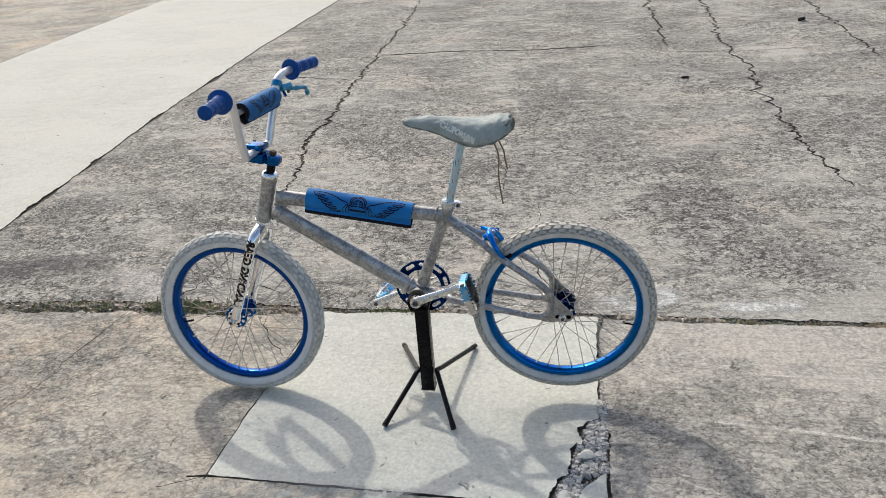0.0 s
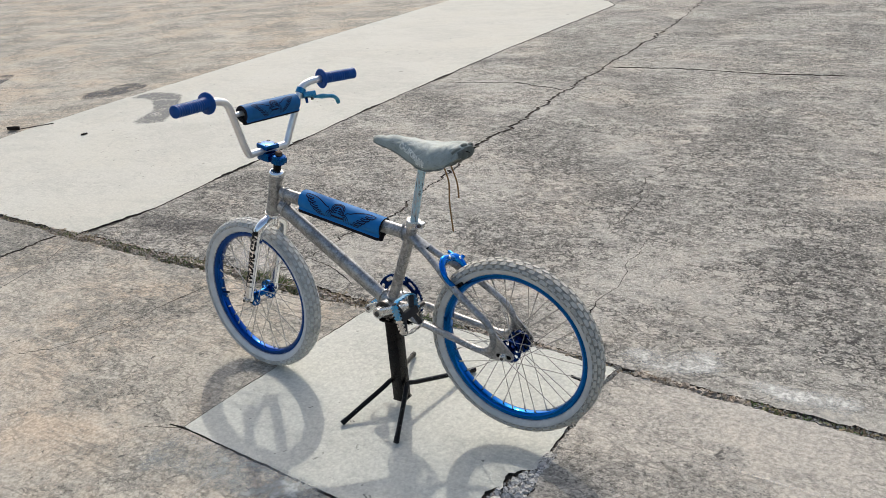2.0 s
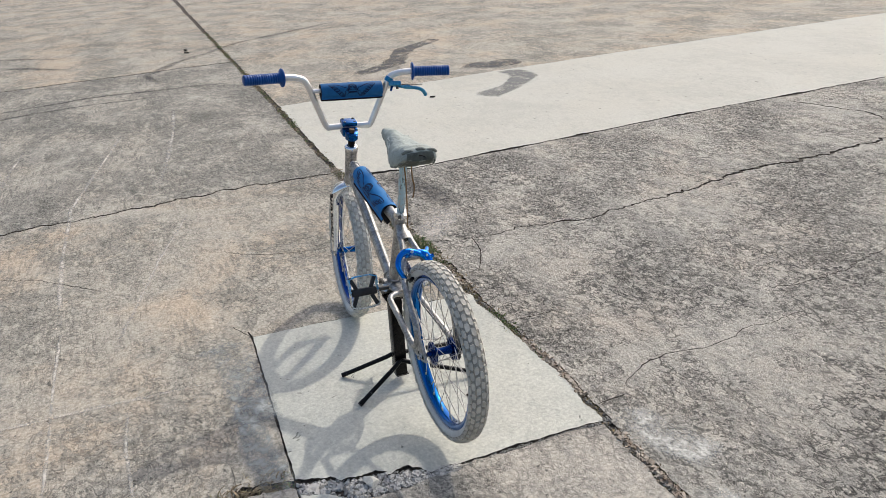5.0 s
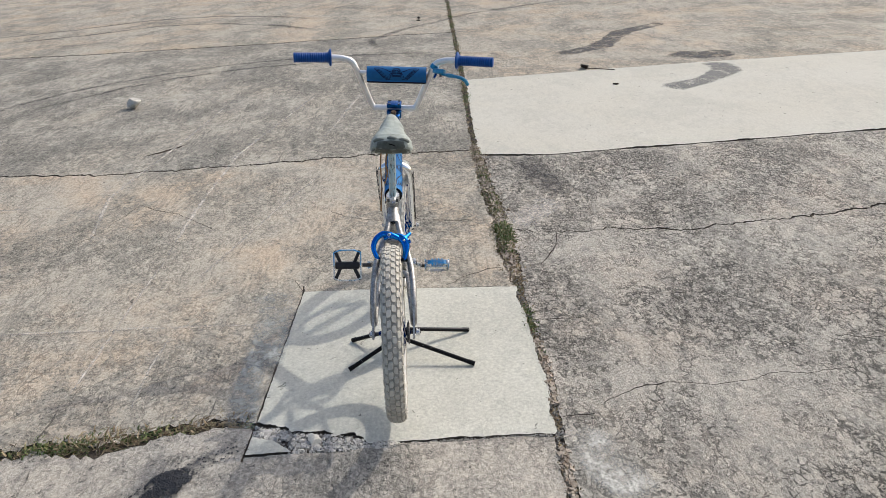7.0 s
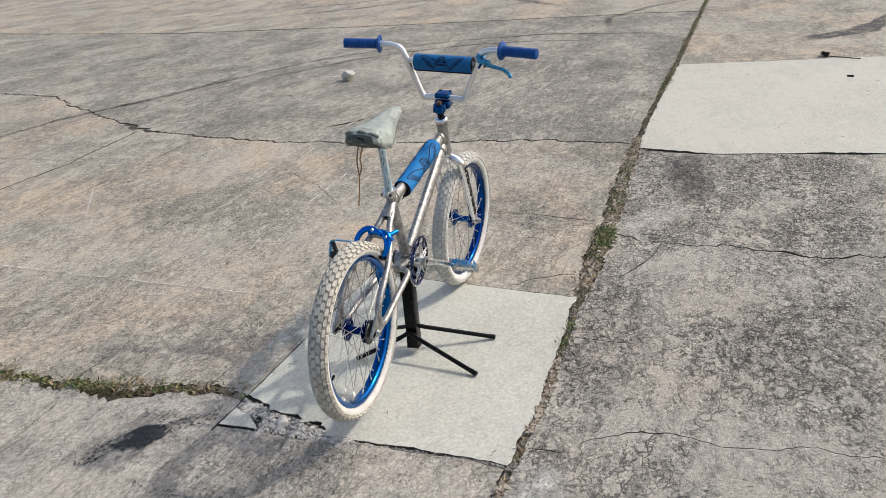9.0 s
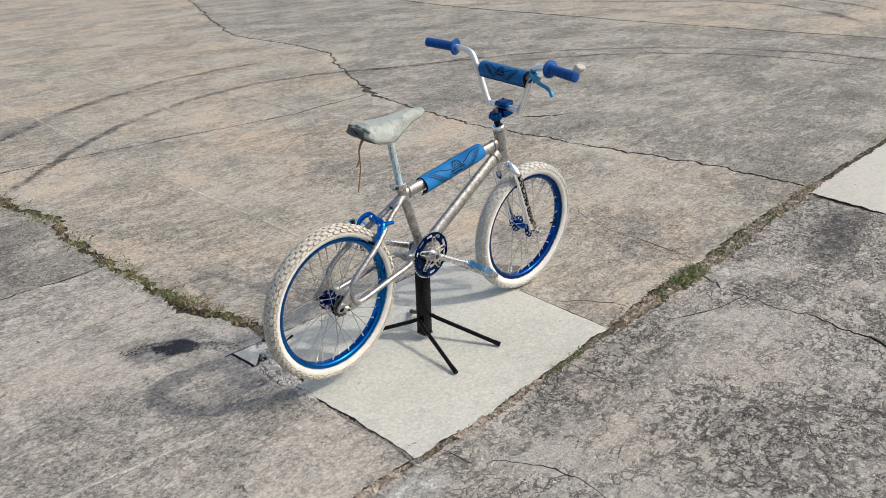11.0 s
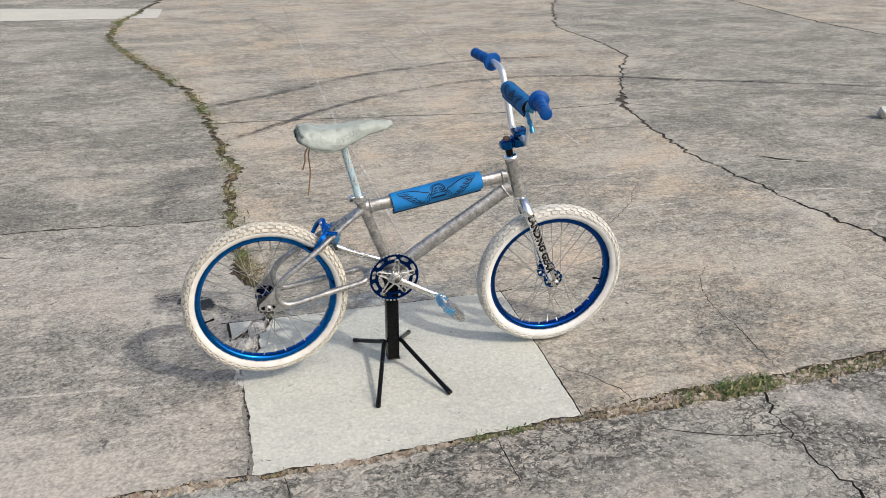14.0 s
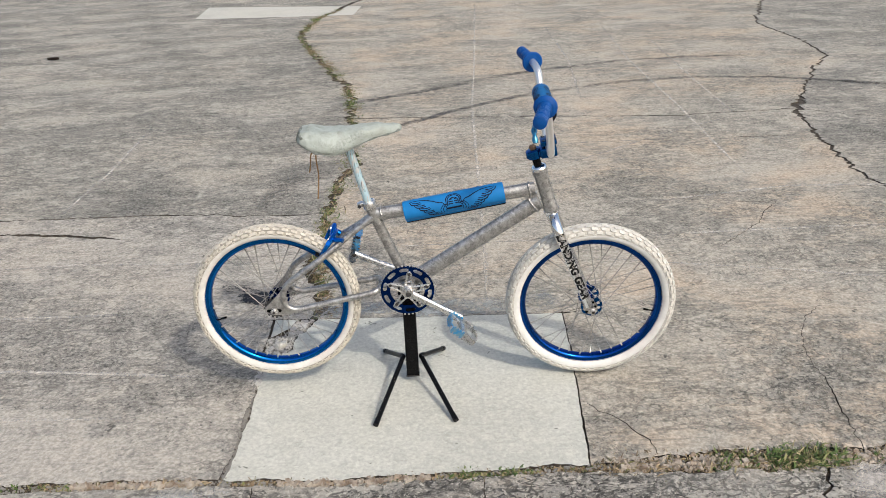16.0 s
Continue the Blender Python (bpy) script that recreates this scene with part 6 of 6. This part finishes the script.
brake = part("brake", turned([(0.006, -0.020), (0.0095, -0.018), (0.0095, 0.012), (0.006, 0.014)], caliper(0.012, 0.004), BK_OUT, 16), BLUE_BRIGHT, bike, "bright blue anodised caliper brake over the tyre")
part("brake_bolt", turned([(0.0055, 0.010), (0.0055, 0.017), (0.004, 0.0185)], caliper(0.012, 0.004), BK_OUT, 6), POLISHED, brake, "bright pivot bolt")
arm = part("brake_arm", forged([caliper(-0.016, 0.012, 0.003), caliper(0.006, 0.003, 0.006), caliper(0.030, -0.001, 0.007), caliper(0.050, 0.012, 0.007), caliper(0.0605, 0.034, 0.005), caliper(0.058, 0.056, 0.002), caliper(0.046, 0.080, 0.0)],
                               [0.0085, 0.0100, 0.0098, 0.0092, 0.0086, 0.0076, 0.0070], [0.0070, 0.0082, 0.0084, 0.0080, 0.0072, 0.0062, 0.0058]), BLUE_BRIGHT, brake, "long arched blue caliper arm")
part("arm_rib", forged([caliper(0.020, 0.004, 0.0125), caliper(0.040, 0.009, 0.0125), caliper(0.052, 0.026, 0.010), caliper(0.054, 0.042, 0.0075)], [0.0018, 0.0024, 0.0022, 0.0015], [0.0018, 0.0024, 0.0022, 0.0015]), BLUE_BRIGHT, arm)
arm = part("brake_arm", forged([caliper(0.030, 0.010, -0.004), caliper(0.010, 0.004, -0.004), caliper(-0.014, 0.006, -0.001), caliper(-0.032, 0.016, 0.001), caliper(-0.040, 0.036, 0.002), caliper(-0.039, 0.058, 0.001), caliper(-0.034, 0.082, 0.0)],
                               [0.0075, 0.0088, 0.0110, 0.0145, 0.0120, 0.0090, 0.0074], [0.0064, 0.0072, 0.0080, 0.0088, 0.0080, 0.0066, 0.0058]), BLUE_BRIGHT, brake, "short forked blue caliper arm")
part("cable_horn", forged([caliper(-0.030, 0.014, 0.0), caliper(-0.040, 0.006, -0.010), caliper(-0.048, -0.004, -0.020), caliper(-0.052, -0.009, -0.027)], [0.0095, 0.0080, 0.0064, 0.0072], [0.0085, 0.0070, 0.0058, 0.0066]), BLUE_BRIGHT, arm, "pointed cable horn")
part("cable_horn", forged([caliper(-0.038, 0.022, 0.002), caliper(-0.048, 0.024, 0.004), caliper(-0.055, 0.022, 0.006)], [0.0072, 0.0056, 0.0066], [0.0072, 0.0056, 0.0066]), BLUE_BRIGHT, arm)
part("arm_bolt", turned([(0.0042, 0.0), (0.0042, 0.0045), (0.003, 0.0055)], caliper(-0.034, 0.020, 0.006), BK_OUT, 6), POLISHED, arm)
turn_out = Matrix.Rotation(math.atan2(-BK_OUT.z, BK_OUT.x), 4, "Y")
for s, y in ((1, 0.046), (-1, 0.034)):
    shoe = part("brake_shoe", box(bmesh.new(), (0.034, 0.010, 0.010), Matrix.Translation(caliper(s * 0.029, 0.084, 0)) @ turn_out, 0.002), BLACK, brake, "black rubber brake shoe")
    part("shoe_stem", tube([caliper(s * 0.028, 0.084), caliper(s * (y + 0.004), 0.084)], 0.003, 8, up=BK_DIR), DARK_STEEL, shoe)
    part("shoe_bolt", turned([(0.0062, 0.0), (0.0062, 0.007), (0.004, 0.008)], caliper(s * (y + 0.004), 0.082), (0, s, 0), 6), BLACK, brake)

# stem, bars
STEM = Vector((0.441, 0, 0.806))
steer_top = HEAD_TOP + HEAD_DIR * 0.052
stem = part("stem", box(bmesh.new(), (0.086, 0.036, 0.021), pose(0.417, 0, 0.782, 0, -10, 0), 0.006), BLUE_ANO, bike, "blue anodised handlebar stem with four bolts")
part("stem_collar", turned([(0.019, -0.012), (0.0225, -0.010), (0.0225, 0.014), (0.019, 0.016)], steer_top, HEAD_DIR, 24), BLUE_ANO, stem)
part("clamp_base", box(bmesh.new(), (0.050, 0.055, 0.030), pose(0.440, 0, 0.789, 0, -10, 0), 0.005), BLUE_ANO, stem)
cap = part("clamp_cap", box(bmesh.new(), (0.048, 0.054, 0.016), pose(0.439, 0, 0.819, 0, -10, 0), 0.004), BLUE_ANO, stem, "blue top clamp plate")
up10 = Matrix.Rotation(radians(-10), 4, "Y") @ Vector((0, 0, 1))
for i in (-1, 1):
    for j in (-1, 1):
        part("clamp_bolt", turned([(0.0055, -0.001), (0.0055, 0.0015), (0.004, 0.002)], Vector((0.439 + 0.0155 * i, 0.018 * j, 0.8262 + 0.0027 * i)), up10, 10), BLACK, cap)
part("stem_bolt", turned([(0.0105, 0.014), (0.0105, 0.026), (0.009, 0.028)], steer_top, HEAD_DIR, 6), RUSTY, stem, "rusty stem bolt")


def knurled(bm, a, b):
    """Presses a waffle of shallow dents into a grip, clear of its flange."""
    d = (b - a).normalized()
    u = d.orthogonal().normalized()
    w = d.cross(u)
    for v in bm.verts:
        q = v.co - a
        t = q.dot(d)
        r = q - d * t
        if t > 0.013 and 0.015 < r.length < 0.0195:
            ang = math.atan2(r.dot(w), r.dot(u))
            v.co -= r.normalized() * 0.0011 * (0.5 + 0.5 * math.sin(ang * 9 + t * 480) * math.sin(ang * 9 - t * 480))
    return bm


bars = part("handlebar", tube(spline([(0.441, -0.072, 0.806), (0.441, 0, 0.806), (0.441, 0.072, 0.806)], 3), 0.0112, 16, up=(1, 0, 0)), BAR_ALU, bike, "silver high-rise BMX handlebar with a crossbar")
for s in (1, -1):
    pts = spline([(0.441, 0.060 * s, 0.806), (0.441, 0.074 * s, 0.805), (0.439, 0.085 * s, 0.819), (0.436, 0.098 * s, 0.850), (0.429, 0.120 * s, 0.905), (0.423, 0.139 * s, 0.952), (0.420, 0.153 * s, 0.977),
                  (0.417, 0.174 * s, 0.987), (0.412, 0.205 * s, 0.992), (0.400, 0.280 * s, 0.994), (0.384, 0.350 * s, 0.994)], 4)
    part("rise_tube", tube(pts, 0.0112, 16, up=(1, 0, 0)), BAR_ALU, bars)
    a, b = Vector((0.4075, 0.230 * s, 0.993)), Vector((0.382, 0.360 * s, 0.994))
    L = (b - a).length
    prof = [(0.012, -0.003), (0.029, -0.003), (0.0315, -0.001), (0.0315, 0.002), (0.029, 0.0035), (0.020, 0.008)]
    for k in range(14):
        t = 0.014 + (L - 0.022) * k / 14
        prof += [(0.0182, t), (0.0182, t + 0.004), (0.0173, t + 0.0048), (0.0173, t + 0.0066)]
    prof += [(0.0185, L - 0.006), (0.0185, L - 0.002), (0.015, L)]
    part("grip", knurled(turned(prof, a, b - a, 36), a, b), BLUE_RUBBER, bars, "blue rubber flanged grip with ribs")
part("crossbar", tube([(0.4245, -0.132, 0.939), (0.4245, 0.132, 0.939)], 0.0078, 14, up=(1, 0, 0)), BAR_ALU, bars)


# pads: foam sleeves with a slit, and their printed emblem of wings round a cloud


def sleeve(a, b, r, wall, slit, drop, down):
    """A thick sleeve round the line a-b, open along a slit that faces down, with flaps hanging by drop."""
    a, b = Vector(a), Vector(b)
    d = (b - a).normalized()
    dn = (Vector(down) - d * Vector(down).dot(d)).normalized()
    sd = d.cross(dn)
    seg = 36
    prof = []
    for k in range(seg + 1):
        t = slit + (2 * math.pi - 2 * slit) * k / seg
        prof.append((math.cos(t), math.sin(t)))
    outer = [(c * r, s_ * r) for c, s_ in prof]
    inner = [(c * (r - wall), s_ * (r - wall)) for c, s_ in prof]
    lo = drop
    outer = [(outer[0][0] + lo, outer[0][1])] + outer + [(outer[-1][0] + lo, outer[-1][1])]
    inner = [(inner[0][0] + lo + 0.016, inner[0][1] * 1.12)] + inner + [(inner[-1][0] + lo + 0.016, inner[-1][1] * 1.12)]
    bm_out, bm_in = bmesh.new(), bmesh.new()
    steps = [0.0, 0.02, 0.25, 0.5, 0.75, 0.98, 1.0]

    def ring(bm, pts, t, shrink):
        c = a.lerp(b, t)
        return [bm.verts.new(c + dn * x * shrink + sd * y * shrink) for x, y in pts]

    def skin(bm, pts):
        rows = [ring(bm, pts, t, 0.965 if t in (0.0, 1.0) else 1.0) for t in steps]
        for p, q in zip(rows, rows[1:]):
            for k in range(len(pts) - 1):
                bm.faces.new((p[k], p[k + 1], q[k + 1], q[k]))
        return rows

    ro = skin(bm_out, outer)
    ri = skin(bm_in, inner)
    for row, t in ((ri[0], 0.0), (ri[-1], 1.0)):
        outl = ring(bm_in, outer, t, 0.96)
        for k in range(len(outl) - 1):
            bm_in.faces.new((row[k], row[k + 1], outl[k + 1], outl[k]))
    for k in (0, -1):
        for p, q in zip(range(len(steps) - 1), range(1, len(steps))):
            op = bm_in.verts.new(ro[p][k].co)
            oq = bm_in.verts.new(ro[q][k].co)
            bm_in.faces.new((ri[p][k], ri[q][k], oq, op))
    for bm in (bm_out, bm_in):
        bmesh.ops.recalc_face_normals(bm, faces=bm.faces)
    return bm_out, bm_in, d, dn, sd


def emblem_lines():
    """The emblem in units: length -1 to 1, height about -0.22 to 0.22; each a line and its width."""
    out = []
    for s in (1, -1):
        out.append(([(0.17, -0.04), (0.23, 0.05), (0.32, 0.07), (0.45, 0.12), (0.62, 0.17), (0.80, 0.185), (0.92, 0.17)], 0.022))
        for k in range(6):
            x0, y0 = 0.90 - 0.085 * k, 0.165 - 0.062 * k
            out.append(([(x0, y0), (x0 - 0.03, y0 - 0.05), (x0 - 0.12, y0 - 0.07), (x0 - 0.24, y0 - 0.055)], 0.024))
            out.append(([(x0 - 0.05, y0 - 0.02), (x0 - 0.14, y0 - 0.035), (x0 - 0.22, y0 - 0.03)], 0.018))
        if s < 0:
            n = len(out) // 2
            for i in range(n, len(out)):
                out[i] = ([(-x, y) for x, y in out[i][0]], out[i][1])
    for g, w in ((1.0, 0.022), (0.76, 0.018), (1.24, 0.020)):
        arch = [(-0.22, -0.16), (-0.235, -0.07), (-0.18, 0.0), (-0.13, 0.01), (-0.12, 0.10), (-0.05, 0.155), (0.05, 0.155), (0.12, 0.10), (0.13, 0.01), (0.18, 0.0), (0.235, -0.07), (0.22, -0.16)]
        out.append(([(x * g, -0.05 + (y + 0.05) * min(g, 1.12)) for x, y in arch], w))
    for y in (0.085, 0.045, 0.005):
        out.append(([(-0.085, y), (-0.015, y)], 0.022))
        out.append(([(0.015, y), (0.085, y)], 0.022))
    out.append(([(-0.16, -0.075), (0.16, -0.075)], 0.045))
    return out


def emblem(a, b, r, half, height, around, d, dn, sd, bold):
    """Wraps the emblem on a sleeve; around: angle from the slit to its middle line."""
    bm = bmesh.new()
    mid = (Vector(a) + Vector(b)) / 2
    for line, width in emblem_lines():
        pts = [Vector((p.x, p.y)) for p in spline([(x, y, 0) for x, y in line], 5)] if len(line) > 2 else [Vector(line[0]).lerp(Vector(line[1]), k / 3) for k in range(4)]
        rows = []
        n = len(pts) - 1
        for i, p in enumerate(pts):
            t = pts[min(i + 1, n)] - pts[max(i - 1, 0)]
            t = Vector((t.x * half, t.y * height)).normalized()
            nrm = Vector((-t.y, t.x))
            w = width * half / 2 * bold * (1 if len(line) < 4 else (0.35 + 0.65 * math.sin(math.pi * (0.12 + 0.76 * i / n))))
            row = []
            for k in (-1, 1):
                u, v = p.x * half + nrm.x * w * k, p.y * height + nrm.y * w * k
                phi = around + v / r
                row.append(bm.verts.new(mid + d * u + (dn * math.cos(phi) + sd * math.sin(phi)) * (r + 0.0007)))
            rows.append(row)
        for p, q in zip(rows, rows[1:]):
            bm.faces.new((p[0], p[1], q[1], q[0]))
    bmesh.ops.recalc_face_normals(bm, faces=bm.faces)
    return bm


PA, PB = (0.004, 0, 0.612), (0.309, 0, 0.662)
o, i_, d, dn, sd = sleeve(PA, PB, 0.0305, 0.0085, 0.50, 0.008, (0, 0.45, -1))
pad = part("tube_pad", o, PAD_BLUE, bike, "blue vinyl top tube pad with dark winged emblem")
part("pad_lining", i_, BLACK_FOAM, pad, "black foam lining")
for s in (1, -1):
    bm = emblem(PA, PB, 0.0305, 0.146, 0.165 * s, s * radians(103) - radians(24), d, dn, sd, 1.05 if s > 0 else 0.95)
    part("emblem", bm, PAD_INK, pad, "dark printed winged cloud emblem", False)
CA, CB = (0.4235, 0.099, 0.9365), (0.4235, -0.119, 0.9365)
o, i_, d, dn, sd = sleeve(CA, CB, 0.0265, 0.014, 0.40, 0.006, (-0.35, 0, -1))
cpad = part("crossbar_pad", o, BAR_PAD_BLUE, bars, "faded blue vinyl crossbar pad with dark winged emblem")
part("pad_lining", i_, BLACK_FOAM, cpad, "black foam lining")
for s in (1, -1):
    part("emblem", emblem(CA, CB, 0.0265, 0.090, 0.115 * s, s * radians(112) + radians(28), d, dn, sd, 1.15), PAD_INK, cpad, "dark printed winged cloud emblem", False)

# brake lever on the right side of the bar
lever = part("brake_lever", turned([(0.0115, -0.009), (0.0155, -0.008), (0.0155, 0.008), (0.0115, 0.009)], (0.4215, -0.148, 0.966), (-0.05, -0.55, 0.85), 20), LEVER_BLUE, bars, "light blue metal brake lever")
part("lever_bracket", box(bmesh.new(), (0.028, 0.044, 0.018), pose(0.407, -0.166, 0.952, 0, 20, -20), 0.004), LEVER_BLUE, lever)
part("lever_blade", tube(spline([(0.402, -0.165, 0.950), (0.392, -0.185, 0.944), (0.383, -0.215, 0.941), (0.378, -0.245, 0.936), (0.378, -0.262, 0.926), (0.380, -0.272, 0.910)], 5), [0.0068 + 0.0016 * math.sin(k * 0.9) for k in range(26)], 10, wide=[0.0050] * 8 + [0.0066] * 18), LEVER_BLUE, lever)
part("lever_pivot", tube([(0.397, -0.172, 0.935), (0.402, -0.172, 0.962)], 0.005, 8), DARK_STEEL, lever)
part("cable_stop", tube([(0.412, -0.158, 0.950), (0.398, -0.148, 0.930)], 0.0045, 8), BLUE_ANO, lever)

for turned_part in (fork, front, stem, bars):
    turned_part.matrix_local = STEER

# ---------------------------------------------------------------- stand
stand = part("bike_stand", box(bmesh.new(), (0.041, 0.041, 0.292), pose(0, 0.028, 0.170, 0.6, 0, 0), 0.003), BLACK, None, "")
tagged(stand, "black steel work stand with four splayed rod legs under the bicycle", "bike stand")
cradle = bmesh.new()
box(cradle, (0.050, 0.070, 0.006), pose(0.003, 0.026, 0.317, 2.9, 0, 0), 0.001)
for s in (1, -1):
    box(cradle, (0.006, 0.064, 0.030), pose(0.003 + 0.0285 * s, 0.026, 0.331, 2.9, 18 * s, 0), 0.001)
collar = bmesh.new()
for s in (1, -1):
    box(collar, (0.044, 0.003, 0.004), pose(0, 0.0275 + 0.0205 * s, 0.0262))
    box(collar, (0.003, 0.038, 0.004), pose(0.0205 * s, 0.0275, 0.0262))
part("post_end", collar, DARK_STEEL, stand, "bare cut rim of the square post", False)
part("cradle", cradle, BLACK, stand, "black steel cradle holding the bottom bracket")
for feet, bend in ((((0.106, 0.206), (0.131, -0.226)), 0.029), (((-0.100, 0.206), (-0.114, -0.230)), -0.029)):
    (ax, ay), (bx, by) = feet
    top = Vector((bend, 0.032, 0.088))
    fa, fb = Vector((ax, ay, 0.0095)), Vector((bx, by, 0.0095))
    pts = [fa, top.lerp(fa, 0.6)] + spline([top.lerp(fa, 0.16), top.lerp(fa, 0.07) + Vector((0, 0, 0.002)), top, top.lerp(fb, 0.05) + Vector((0, 0, 0.002)), top.lerp(fb, 0.11)], 4) + [top.lerp(fb, 0.6), fb]
    rod = part("leg", tube(pts, 0.0078, 12), BLACK_WORN, stand, "bent black steel rod leg with scuffed ends")
    for p, q in (((ax, ay), top), ((bx, by), top)):
        e = Vector((*p, 0.0098))
        part("foot", tube([e + (e - Vector(q)).normalized() * 0.004, e.lerp(Vector(q), 0.07)], 0.0088, 12), BLACK_WORN, rod, "scuffed black rod end")
